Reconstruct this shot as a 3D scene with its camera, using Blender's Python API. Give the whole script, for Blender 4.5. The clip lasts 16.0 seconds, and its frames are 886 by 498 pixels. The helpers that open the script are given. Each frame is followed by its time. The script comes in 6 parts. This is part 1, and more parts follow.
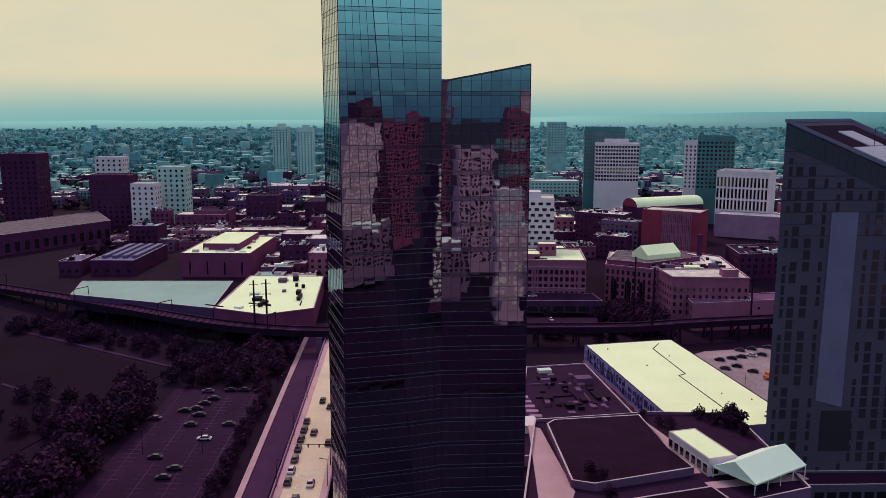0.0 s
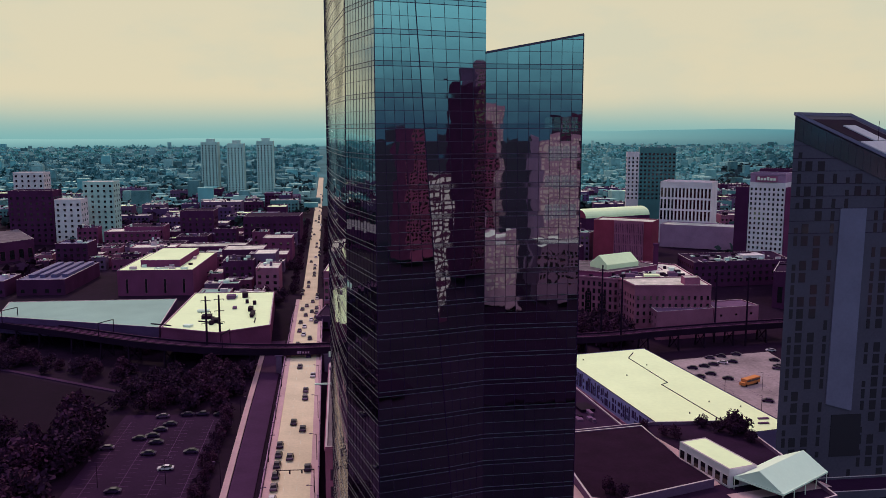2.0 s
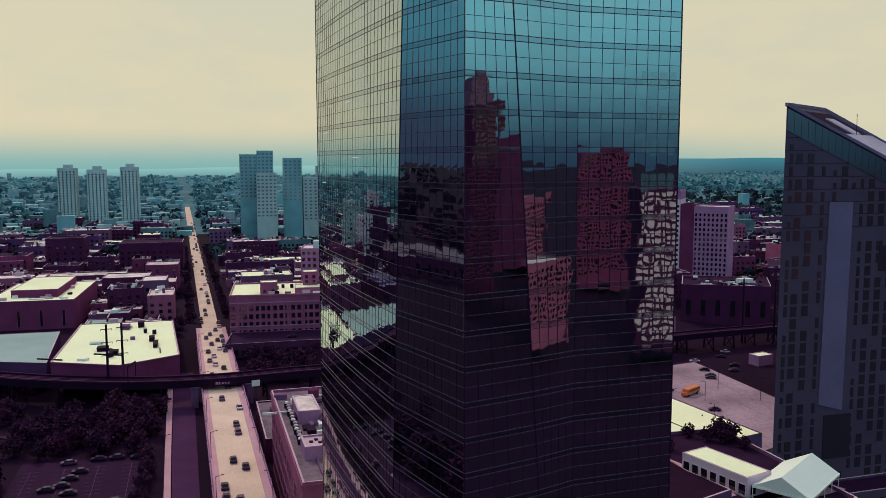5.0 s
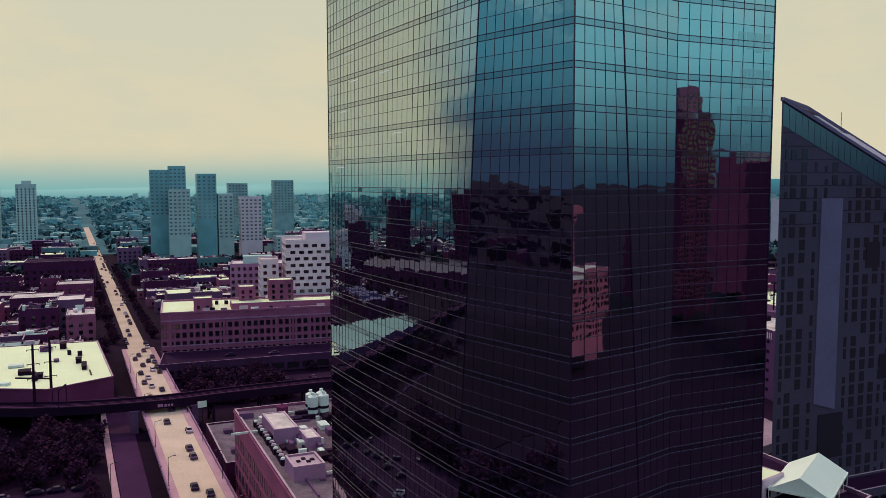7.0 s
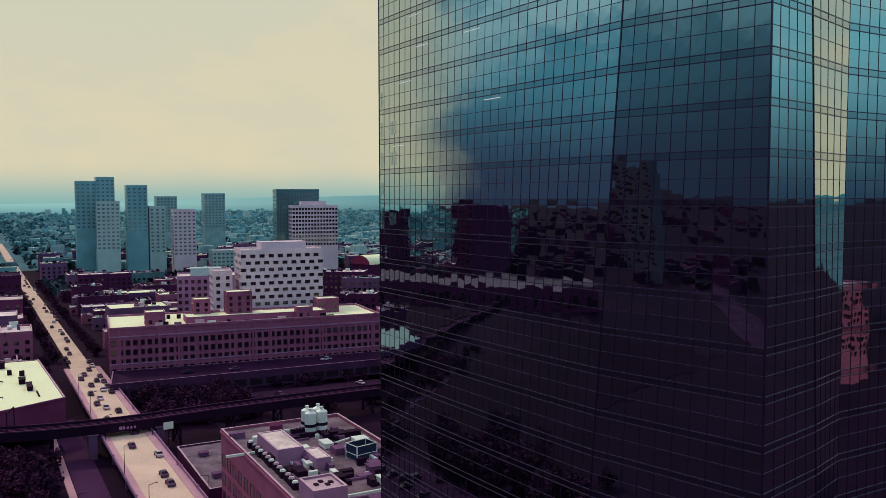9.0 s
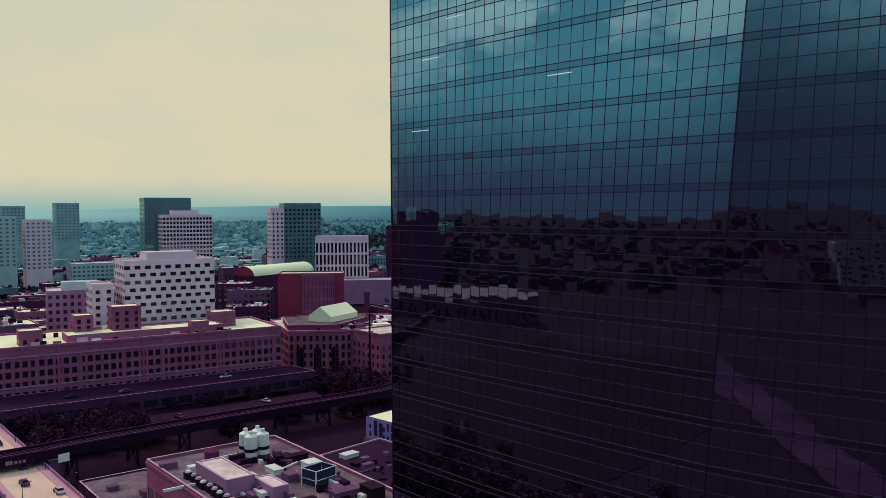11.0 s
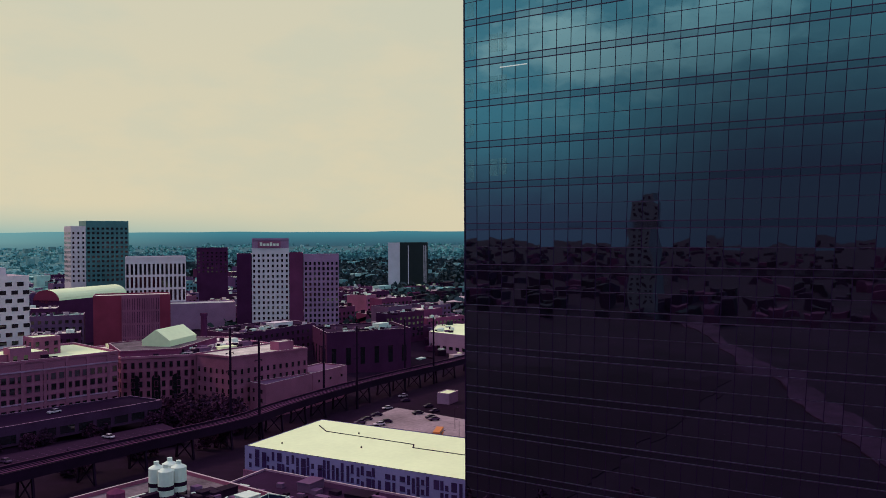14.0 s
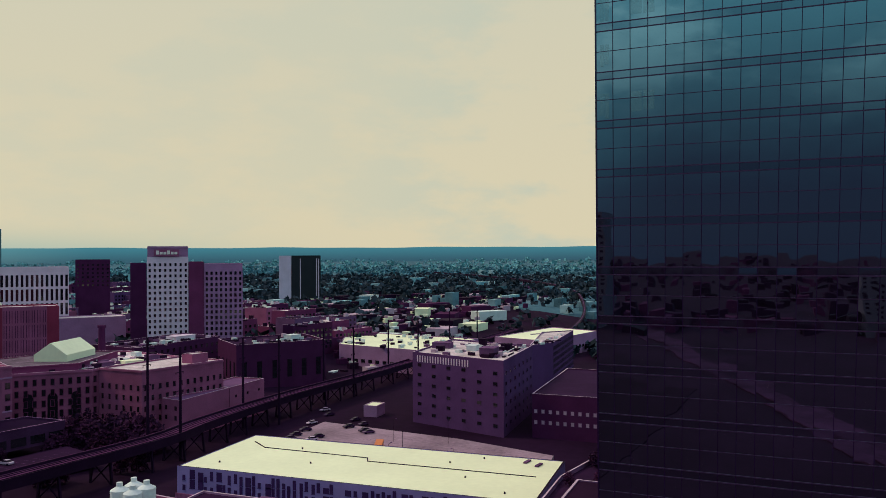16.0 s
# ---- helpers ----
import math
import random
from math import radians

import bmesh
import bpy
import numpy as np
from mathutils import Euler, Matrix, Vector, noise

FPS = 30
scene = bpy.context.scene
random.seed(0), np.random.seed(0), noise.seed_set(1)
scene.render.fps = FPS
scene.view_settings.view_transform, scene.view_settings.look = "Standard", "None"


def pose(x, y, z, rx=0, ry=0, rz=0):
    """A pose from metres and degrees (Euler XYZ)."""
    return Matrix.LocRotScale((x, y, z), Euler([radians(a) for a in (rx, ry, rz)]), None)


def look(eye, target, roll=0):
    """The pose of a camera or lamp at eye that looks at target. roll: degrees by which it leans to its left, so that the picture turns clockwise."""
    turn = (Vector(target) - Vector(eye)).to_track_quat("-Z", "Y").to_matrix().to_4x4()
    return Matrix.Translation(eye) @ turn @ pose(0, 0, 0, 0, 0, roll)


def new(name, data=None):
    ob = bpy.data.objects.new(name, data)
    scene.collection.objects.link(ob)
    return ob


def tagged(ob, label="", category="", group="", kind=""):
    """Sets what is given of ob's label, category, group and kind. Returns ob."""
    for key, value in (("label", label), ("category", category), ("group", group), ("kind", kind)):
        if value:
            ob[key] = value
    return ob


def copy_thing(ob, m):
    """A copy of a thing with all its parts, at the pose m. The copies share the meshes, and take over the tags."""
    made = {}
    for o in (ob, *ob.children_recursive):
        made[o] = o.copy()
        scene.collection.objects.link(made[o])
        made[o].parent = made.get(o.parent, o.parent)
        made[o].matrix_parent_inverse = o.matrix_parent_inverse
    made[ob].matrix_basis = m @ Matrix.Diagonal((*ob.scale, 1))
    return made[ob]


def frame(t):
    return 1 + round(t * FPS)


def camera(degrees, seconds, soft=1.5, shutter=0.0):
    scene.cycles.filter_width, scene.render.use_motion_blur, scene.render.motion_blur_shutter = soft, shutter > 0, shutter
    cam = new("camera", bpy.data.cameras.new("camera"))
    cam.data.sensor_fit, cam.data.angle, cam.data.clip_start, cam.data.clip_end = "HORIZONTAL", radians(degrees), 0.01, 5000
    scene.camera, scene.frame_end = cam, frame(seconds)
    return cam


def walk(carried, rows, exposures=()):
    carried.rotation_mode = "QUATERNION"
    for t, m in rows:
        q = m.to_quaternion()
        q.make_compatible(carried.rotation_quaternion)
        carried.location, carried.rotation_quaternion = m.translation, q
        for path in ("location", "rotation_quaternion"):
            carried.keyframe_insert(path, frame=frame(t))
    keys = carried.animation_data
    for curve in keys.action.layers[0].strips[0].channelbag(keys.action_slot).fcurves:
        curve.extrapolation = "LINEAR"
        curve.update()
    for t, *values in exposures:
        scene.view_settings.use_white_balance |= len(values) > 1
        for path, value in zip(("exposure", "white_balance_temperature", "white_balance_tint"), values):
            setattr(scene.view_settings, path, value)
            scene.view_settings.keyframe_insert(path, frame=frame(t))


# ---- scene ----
cam = camera(56.0, 16.0, soft=0.75)
PATH = [
    (0.0, 34.44, -1.36, 97.52, -1.574, -9.574, 0.029),
    (0.5, 30.24, 2.64, 96.04, -2.604, -9.289, 0.017),
    (1.0, 26.04, 6.55, 94.44, -3.814, -8.948, 0.003),
    (1.5, 21.76, 10.67, 92.83, -5.296, -8.601, 0.003),
    (2.0, 17.66, 14.81, 91.28, -6.897, -8.261, -0.016),
    (2.5, 13.54, 19.02, 89.72, -8.466, -7.899, -0.032),
    (3.0, 9.40, 23.24, 88.12, -10.035, -7.531, -0.033),
    (3.5, 5.46, 27.44, 86.58, -11.624, -7.180, -0.055),
    (4.0, 1.45, 31.73, 85.04, -13.246, -6.824, -0.068),
    (6.5, -18.09, 52.99, 77.52, -21.669, -4.974, -0.105),
    (7.0, -21.80, 58.07, 75.97, -23.345, -4.600, -0.092),
    (7.5, -25.50, 63.13, 74.37, -24.917, -4.199, -0.101),
    (8.0, -28.78, 68.63, 72.88, -25.665, -3.821, -0.100),
    (10.5, -42.52, 97.62, 69.53, -36.024, -2.955, -0.163),
    (11.0, -45.58, 102.47, 68.76, -38.469, -2.676, -0.179),
    (11.5, -48.56, 107.21, 68.04, -41.200, -2.338, -0.181),
    (12.0, -51.12, 112.51, 67.24, -44.057, -2.049, -0.191),
    (12.5, -53.09, 118.66, 65.85, -46.920, -1.713, -0.207),
    (13.0, -54.18, 125.47, 64.31, -49.333, -1.389, -0.221),
    (13.5, -54.90, 132.32, 62.80, -51.245, -1.089, -0.240),
    (14.0, -55.34, 139.04, 61.28, -53.128, -0.770, -0.260),
    (14.5, -55.35, 145.86, 59.80, -55.214, -0.471, -0.273),
    (15.0, -55.13, 152.78, 58.38, -57.144, -0.181, -0.293),
    (15.5, -54.90, 159.55, 56.97, -59.785, 0.104, -0.293),
    (16.0, -54.44, 166.40, 55.50, -61.635, 0.412, -0.305),
]
walk(cam, [(t, pose(x, y, z, 90 + pitch, -roll, yaw)) for t, x, y, z, yaw, pitch, roll in PATH],
     exposures=[(0, 0.05), (4, 0.02), (8, 0.0), (10.5, 0.0), (16, -0.03)])

# ---------------- sky and sun ----------------
SUN_EL, SUN_FROM = radians(42), Vector((-0.3, 0.954, 0))
world = bpy.data.worlds.new("sky")
scene.world = world
world.use_nodes = True
wt = world.node_tree
wt.nodes.clear()


def wnode(kind, **k):
    n = wt.nodes.new(kind)
    for key, v in k.items():
        n.inputs[key].default_value = v
    return n


w_out = wt.nodes.new("ShaderNodeOutputWorld")
w_add = wt.nodes.new("ShaderNodeAddShader")
sky = wt.nodes.new("ShaderNodeTexSky")
sky.sky_type = "NISHITA"
sky.sun_disc = False
sky.sun_elevation = SUN_EL
sky.sun_rotation = math.atan2(SUN_FROM.x, SUN_FROM.y)
bg_sky = wnode("ShaderNodeBackground", Strength=0.0015)
wt.links.new(sky.outputs[0], bg_sky.inputs[0])
w_co = wt.nodes.new("ShaderNodeTexCoord")
w_sep = wt.nodes.new("ShaderNodeSeparateXYZ")
wt.links.new(w_co.outputs["Generated"], w_sep.inputs[0])


def wmath(op, a, b=None):
    n = wt.nodes.new("ShaderNodeMath")
    n.operation = op
    for i, v in enumerate((a, b)):
        if v is None:
            continue
        if isinstance(v, (int, float)):
            n.inputs[i].default_value = v
        else:
            wt.links.new(v, n.inputs[i])
    return n.outputs[0]


def wrange(v, a, b):
    n = wt.nodes.new("ShaderNodeMapRange")
    n.interpolation_type = "SMOOTHSTEP"
    wt.links.new(v, n.inputs["Value"])
    n.inputs["From Min"].default_value, n.inputs["From Max"].default_value = a, b
    return n.outputs[0]


def wmix(fac, a, b):
    n = wt.nodes.new("ShaderNodeMix")
    n.data_type = "RGBA"
    for sock, v in ((n.inputs[0], fac), (n.inputs[6], a), (n.inputs[7], b)):
        if isinstance(v, (int, float)):
            sock.default_value = v
        elif isinstance(v, tuple):
            sock.default_value = (*v, 1)
        else:
            wt.links.new(v, sock)
    return n.outputs[2]


cloud = wnode("ShaderNodeTexNoise", Scale=4.5, Detail=7.0, Roughness=0.58)
w_map = wt.nodes.new("ShaderNodeMapping")
w_map.inputs["Scale"].default_value = (1, 1, 2.6)
wt.links.new(w_co.outputs["Generated"], w_map.inputs[0])
wt.links.new(w_map.outputs[0], cloud.inputs["Vector"])
puffs = wrange(cloud.outputs[0], 0.44, 0.62)
height = wrange(w_sep.outputs[2], 0.0, 0.45)
# bright hazy western half, duller blue cloud in the east and south
ragged = wmath("MULTIPLY", wmath("SUBTRACT", cloud.outputs[0], 0.5), 0.16)
west = wrange(wmath("ADD", ragged, wmath("ADD", wmath("MULTIPLY", w_sep.outputs[1], 0.86), wmath("MULTIPLY", w_sep.outputs[0], 0.5))), 0.33, 0.46)
bright = wmix(height, (0.70, 0.63, 0.44), (0.62, 0.61, 0.475))
north = wrange(w_sep.outputs[0], 0.78, 0.97)
bright = wmix(wmath("MULTIPLY", puffs, wmath("ADD", 0.22, wmath("MULTIPLY", north, 0.5))), bright, (0.46, 0.56, 0.49))
# blue haze lying along the western horizon
haze = wmath("MULTIPLY", wmath("SUBTRACT", 1.0, wrange(w_sep.outputs[2], -0.015, 0.045)), wrange(w_sep.outputs[1], 0.55, 0.95))
bright = wmix(haze, bright, (0.19, 0.43, 0.43))
# cloud bank: deep blue due south, lighter in the east and towards the west
high = w_sep.outputs[2]
to_south = wmath("MULTIPLY", wmath("SUBTRACT", 1.0, wrange(w_sep.outputs[1], 0.10, 0.52)), wrange(w_sep.outputs[1], -0.75, -0.30))
to_south = wmath("MULTIPLY", to_south, wmath("SUBTRACT", 1.0, wmath("MULTIPLY", wrange(w_sep.outputs[0], 0.5, 0.9), 0.8)))
side_sky = wmix(wrange(high, -0.01, 0.17), (0.034, 0.074, 0.132), (0.26, 0.63, 0.71))
side_sky = wmix(wmath("MULTIPLY", puffs, wrange(high, 0.07, 0.26)), side_sky, (0.42, 0.68, 0.70))
sw_sky = wmix(wrange(high, 0.02, 0.16), (0.034, 0.056, 0.118), (0.088, 0.285, 0.375))
sw_sky = wmix(wmath("MULTIPLY", puffs, wrange(high, 0.07, 0.26)), sw_sky, (0.42, 0.63, 0.66))
side_sky = wmix(wrange(w_sep.outputs[1], -0.3, 0.3), side_sky, sw_sky)
south_sky = wmix(wrange(high, 0.06, 0.44), (0.018, 0.026, 0.058), (0.14, 0.40, 0.50))
south_sky = wmix(wmath("MULTIPLY", puffs, wrange(high, 0.12, 0.4)), south_sky, (0.34, 0.60, 0.66))
dull = wmix(to_south, side_sky, south_sky)
bg = wnode("ShaderNodeBackground", Strength=1.0)
# unseen overhead sky, brightened and tinted mauve to fill and colour the shade
zenith = wmath("MULTIPLY", wrange(high, 0.42, 0.85), 0.6)
wt.links.new(wmix(zenith, wmix(west, dull, bright), (0.96, 0.83, 0.97)), bg.inputs[0])
wt.links.new(bg.outputs[0], w_add.inputs[0])
wt.links.new(bg_sky.outputs[0], w_add.inputs[1])
wt.links.new(w_add.outputs[0], w_out.inputs[0])

sun = new("sun", bpy.data.lights.new("sun", "SUN"))
sun.data.energy, sun.data.angle, sun.data.color = 1.6, radians(8), (1.0, 0.90, 0.62)
sun_dir = Vector((SUN_FROM.x * math.cos(SUN_EL), SUN_FROM.y * math.cos(SUN_EL), math.sin(SUN_EL)))
sun.matrix_world = look((0, 0, 300), Vector((0, 0, 300)) - sun_dir)

# ---------------- materials ----------------
MATS = {}


def mat(name, base, rough=0.8, metal=0.0, var=0.25, scale=0.12, fine=1.5, bump=0.15, spec=0.03, island=0.0, second=None, lean=1.0):
    """A worn surface: colour varied at two scales, by object and by piece, with fine relief."""
    if name in MATS:
        return MATS[name]
    lum = 0.3 * base[0] + 0.6 * base[1] + 0.1 * base[2]
    k = max(0.0, 1 - lum / 0.6) * lean
    base = (base[0] * (1 + 0.11 * k + 0.06 * k ** 4), base[1] * (1 - 0.40 * k - 0.12 * k ** 4), base[2] * (1 + 0.48 * k))
    m = bpy.data.materials.new(name)
    MATS[name] = m
    m.use_nodes = True
    nt = m.node_tree
    b = nt.nodes["Principled BSDF"]
    b.inputs["Roughness"].default_value, b.inputs["Metallic"].default_value = rough, metal
    b.inputs["Specular IOR Level"].default_value = spec
    co = nt.nodes.new("ShaderNodeTexCoord")
    n1, n2 = nt.nodes.new("ShaderNodeTexNoise"), nt.nodes.new("ShaderNodeTexNoise")
    n1.inputs["Scale"].default_value, n2.inputs["Scale"].default_value = scale, fine
    n1.inputs["Detail"].default_value, n2.inputs["Detail"].default_value = 5, 4
    for n in (n1, n2):
        nt.links.new(co.outputs["Object"], n.inputs["Vector"])
    info = nt.nodes.new("ShaderNodeObjectInfo")
    geo = nt.nodes.new("ShaderNodeNewGeometry")

    def calc(op, a, c):
        n = nt.nodes.new("ShaderNodeMath")
        n.operation = op
        for i, v in enumerate((a, c)):
            if isinstance(v, (int, float)):
                n.inputs[i].default_value = v
            else:
                nt.links.new(v, n.inputs[i])
        return n.outputs[0]

    f = calc("ADD", calc("MULTIPLY", n1.outputs[0], 1.3), calc("MULTIPLY", n2.outputs[0], 0.7))
    f = calc("SUBTRACT", f, 0.5)
    f = calc("ADD", f, calc("MULTIPLY", calc("SUBTRACT", info.outputs["Random"], 0.5), 0.35))
    if island:
        f = calc("ADD", f, calc("MULTIPLY", calc("SUBTRACT", geo.outputs["Random Per Island"], 0.5), island))
    mix = nt.nodes.new("ShaderNodeMix")
    mix.data_type = "RGBA"
    lo = second or tuple(c * (1 - var) for c in base)
    hi = tuple(min(1, c * (1 + var)) for c in base)
    mix.inputs[6].default_value, mix.inputs[7].default_value = (*lo, 1), (*hi, 1)
    nt.links.new(f, mix.inputs[0])
    nt.links.new(mix.outputs[2], b.inputs["Base Color"])
    if bump:
        bp = nt.nodes.new("ShaderNodeBump")
        bp.inputs["Strength"].default_value, bp.inputs["Distance"].default_value = bump, 0.05
        nt.links.new(n2.outputs[0], bp.inputs["Height"])
        nt.links.new(bp.outputs[0], b.inputs["Normal"])
    return m


def glass_mat(name, tint, body, strength, rough=0.015, wave=0.0):
    """Coated facade glass: a dark body under a tinted mirror coat that grows at grazing angles."""
    m = bpy.data.materials.new(name)
    MATS[name] = m
    m.use_nodes = True
    nt = m.node_tree
    nt.nodes.clear()
    out = nt.nodes.new("ShaderNodeOutputMaterial")
    dif, glo = nt.nodes.new("ShaderNodeBsdfDiffuse"), nt.nodes.new("ShaderNodeBsdfAnisotropic")
    gl2 = nt.nodes.new("ShaderNodeBsdfAnisotropic")
    dif.inputs["Color"].default_value = (*body, 1)
    glo.inputs["Color"].default_value, glo.inputs["Roughness"].default_value = (*tint, 1), rough
    gl2.inputs["Color"].default_value, gl2.inputs["Roughness"].default_value = (0.95, 0.93, 0.88, 1), rough
    mix, mx2 = nt.nodes.new("ShaderNodeMixShader"), nt.nodes.new("ShaderNodeMixShader")
    mix.inputs[0].default_value = strength
    nt.links.new(dif.outputs[0], mix.inputs[1])
    nt.links.new(glo.outputs[0], mix.inputs[2])
    fr = nt.nodes.new("ShaderNodeFresnel")
    fr.inputs[0].default_value = 1.5
    nt.links.new(fr.outputs[0], mx2.inputs[0])
    if wave:
        co, nz, bp = nt.nodes.new("ShaderNodeTexCoord"), nt.nodes.new("ShaderNodeTexNoise"), nt.nodes.new("ShaderNodeBump")
        nz.inputs["Scale"].default_value, nz.inputs["Detail"].default_value = 0.5, 0.5
        bp.inputs["Strength"].default_value, bp.inputs["Distance"].default_value = 1.0, wave
        nt.links.new(co.outputs["Object"], nz.inputs["Vector"])
        nt.links.new(nz.outputs[0], bp.inputs["Height"])
        nt.links.new(bp.outputs[0], glo.inputs["Normal"])
        nt.links.new(bp.outputs[0], gl2.inputs["Normal"])
    nt.links.new(mix.outputs[0], mx2.inputs[1])
    nt.links.new(gl2.outputs[0], mx2.inputs[2])
    nt.links.new(mx2.outputs[0], out.inputs[0])
    return m


TOWER_GLASS = glass_mat("tower glass", (0.60, 0.77, 0.82), (0.0040, 0.0030, 0.0050), 0.64, wave=0.006)
TOWER_BAND = glass_mat("tower spandrel glass", (0.52, 0.67, 0.74), (0.0040, 0.0030, 0.005), 0.56, 0.04)
EVO_GLASS = glass_mat("dark facade glass", (0.40, 0.44, 0.55), (0.034, 0.025, 0.040), 0.05, 0.08)
CROWN_GLASS = glass_mat("blue crown glazing", (0.50, 0.62, 0.72), (0.036, 0.050, 0.068), 0.22, 0.08)
CITY_GLASS = glass_mat("city window glass", (0.5, 0.52, 0.6), (0.010, 0.008, 0.014), 0.06, 0.05)
TEAL_GLASS = glass_mat("teal office glass", (0.35, 0.62, 0.68), (0.09, 0.165, 0.195), 0.3, 0.08)
BLACK_CLAD = mat("black glass cladding", (0.012, 0.012, 0.018), 0.4, 0.0, 0.3, lean=0, spec=0.3)
GREY_STUCCO = mat("grey purple stucco", (0.078, 0.060, 0.082), 0.9, var=0.25)
ROAD_DIM = mat("dim southern road", (0.036, 0.025, 0.031), 0.95, var=0.7, scale=0.05, fine=0.4)
MULLION = mat("dark aluminium", (0.022, 0.014, 0.030), 0.25, 0.2, 0.2, bump=0, spec=0.5)
TRIM = mat("grey aluminium trim", (0.055, 0.044, 0.054), 0.28, 0.2, 0.15, bump=0, spec=0.5)
ROOF_WHITE = mat("cream roof membrane", (0.80, 0.79, 0.56), 0.75, var=0.10, scale=0.05, fine=0.6)
ROOF_PALE = mat("weathered pale roof", (0.60, 0.50, 0.48), 0.85, var=0.55, scale=0.15, fine=1.0)
ROOF_DARK = mat("dark tar roof", (0.024, 0.016, 0.023), 0.9, var=0.4)
ROOF_PATCH = mat("patched grey tar roof", (0.115, 0.092, 0.098), 0.9, var=0.85, scale=0.22, fine=1.4, lean=0.4)
ROOF_BLUE = mat("pale blue metal roof", (0.21, 0.28, 0.31), 0.6, 0.1, 0.2, scale=0.05, lean=0)
ROOF_SLATE = mat("grey blue metal roof", (0.105, 0.125, 0.15), 0.6, 0.1, 0.2)
BRICK = mat("brown red brick", (0.135, 0.052, 0.068), 0.9, var=0.3, fine=3)
BRICK_PINK = mat("pink tan brick", (0.24, 0.110, 0.117), 0.9, var=0.32, fine=3)
BRICK_RED = mat("red brick", (0.21, 0.052, 0.055), 0.9, var=0.25, fine=3)
BRICK_DARK = mat("dark brown brick", (0.058, 0.026, 0.04), 0.9, var=0.3, fine=3)
CONCRETE = mat("pinkish concrete", (0.29, 0.20, 0.225), 0.85, var=0.25)
CONC_WHITE = mat("white precast concrete", (0.62, 0.49, 0.56), 0.8, var=0.14)
CONC_GREY = mat("grey concrete", (0.12, 0.095, 0.102), 0.9, var=0.3)
# Shade below the terrace rim is put into this dark wall colour.
CONC_SHADE = mat("dark concrete toned for shade", (0.048, 0.034, 0.040), 0.9, var=0.45)
WDARK = mat("dark hall window", (0.035, 0.03, 0.06), 0.25, 0, 0.3, bump=0, spec=0.5)
PANE_DIM = mat("dusty dark window pane", (0.030, 0.022, 0.030), 0.4, 0, 0.4, bump=0, spec=0.25)
# Both far-tower colours are paled and blued to hold distance haze.
CONC_BLUE = mat("blue grey concrete with haze tone", (0.36, 0.46, 0.50), 0.85, var=0.2, lean=0)
FAR_GLASS = mat("blue green curtain wall with haze tone", (0.15, 0.34, 0.42), 0.35, 0.0, 0.3, scale=0.08, spec=0.4, lean=0)
TEAL_WALL = mat("dark teal curtain wall", (0.050, 0.135, 0.170), 0.35, 0.0, 0.3, scale=0.08, spec=0.4, lean=0)
STEEL = mat("dark painted steel", (0.017, 0.012, 0.016), 0.75, 0.1, 0.35)
ASPHALT = mat("purple grey asphalt", (0.023, 0.015, 0.022), 0.9, var=0.35, scale=0.06, fine=2)
ROAD = mat("worn concrete road", (0.60, 0.46, 0.34), 0.9, var=0.22, scale=0.08, fine=1.2)
# Bridge-side shade is put into this street's dark base colour.
ROAD_DARK = mat("lower street asphalt toned for shade", (0.05, 0.033, 0.044), 0.9, var=0.25)
WALK = mat("pale pavement", (0.44, 0.30, 0.27), 0.9, var=0.2)
PAINT = mat("faded lane paint", (0.62, 0.52, 0.46), 0.8, var=0.2, bump=0)
PAINT_DIM = mat("worn bay paint", (0.095, 0.065, 0.085), 0.8, var=0.3, bump=0)
LOT_PALE = mat("pale gravelly lot", (0.27, 0.205, 0.205), 0.95, var=0.55, scale=0.06, fine=0.7, lean=0.5)
PATH_DIM = mat("dim worn footpath", (0.040, 0.027, 0.035), 0.95, var=0.4, scale=0.1)
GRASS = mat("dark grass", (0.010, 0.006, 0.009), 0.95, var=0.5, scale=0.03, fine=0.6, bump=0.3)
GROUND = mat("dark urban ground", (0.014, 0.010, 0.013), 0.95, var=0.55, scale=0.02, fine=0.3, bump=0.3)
# Haze over the distant land is put into this base colour.
GROUND_FAR = mat("distant land in blue green haze colour", (0.06, 0.125, 0.165), 0.95, var=0.5, scale=0.01, fine=0.1, bump=0, lean=0)
COPING = mat("pale coping stone", (0.46, 0.37, 0.36), 0.85, var=0.3, fine=2)
LEAF = mat("dark tree leaves", (0.034, 0.022, 0.027), 0.8, var=0.5, scale=0.2, fine=2, bump=0, island=0.9)
LEAF_RUST = mat("rusty tree leaves", (0.046, 0.025, 0.031), 0.8, var=0.45, bump=0, island=0.9)
# Far leaves, walls and roofs carry the blue of distance haze as colour.
LEAF_FAR = mat("distant leaves with haze tint", (0.030, 0.040, 0.056), 0.9, var=0.5, scale=0.01, fine=0.1, bump=0, island=0.9, lean=0)
LEAF_HAZE_BLUE = mat("remote woods in blue green haze colour", (0.075, 0.17, 0.22), 0.9, var=0.35, scale=0.01, fine=0.1, bump=0, island=0.7, lean=0)
LEAF_MIST = mat("woods with blue mist in the colour", (0.125, 0.265, 0.31), 0.9, var=0.35, scale=0.01, fine=0.1, bump=0, island=0.7, lean=0)
MIST_WALL = mat("walls with pale mist in the colour", (0.36, 0.46, 0.48), 0.9, var=0.35, bump=0, island=0.5, lean=0)
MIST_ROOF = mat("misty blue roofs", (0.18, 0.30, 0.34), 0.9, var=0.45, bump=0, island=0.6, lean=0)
LEAF_HAZE = mat("ridge woods in pale haze colour", (0.16, 0.36, 0.40), 0.9, var=0.22, scale=0.004, fine=0.05, bump=0, island=0.4, lean=0)
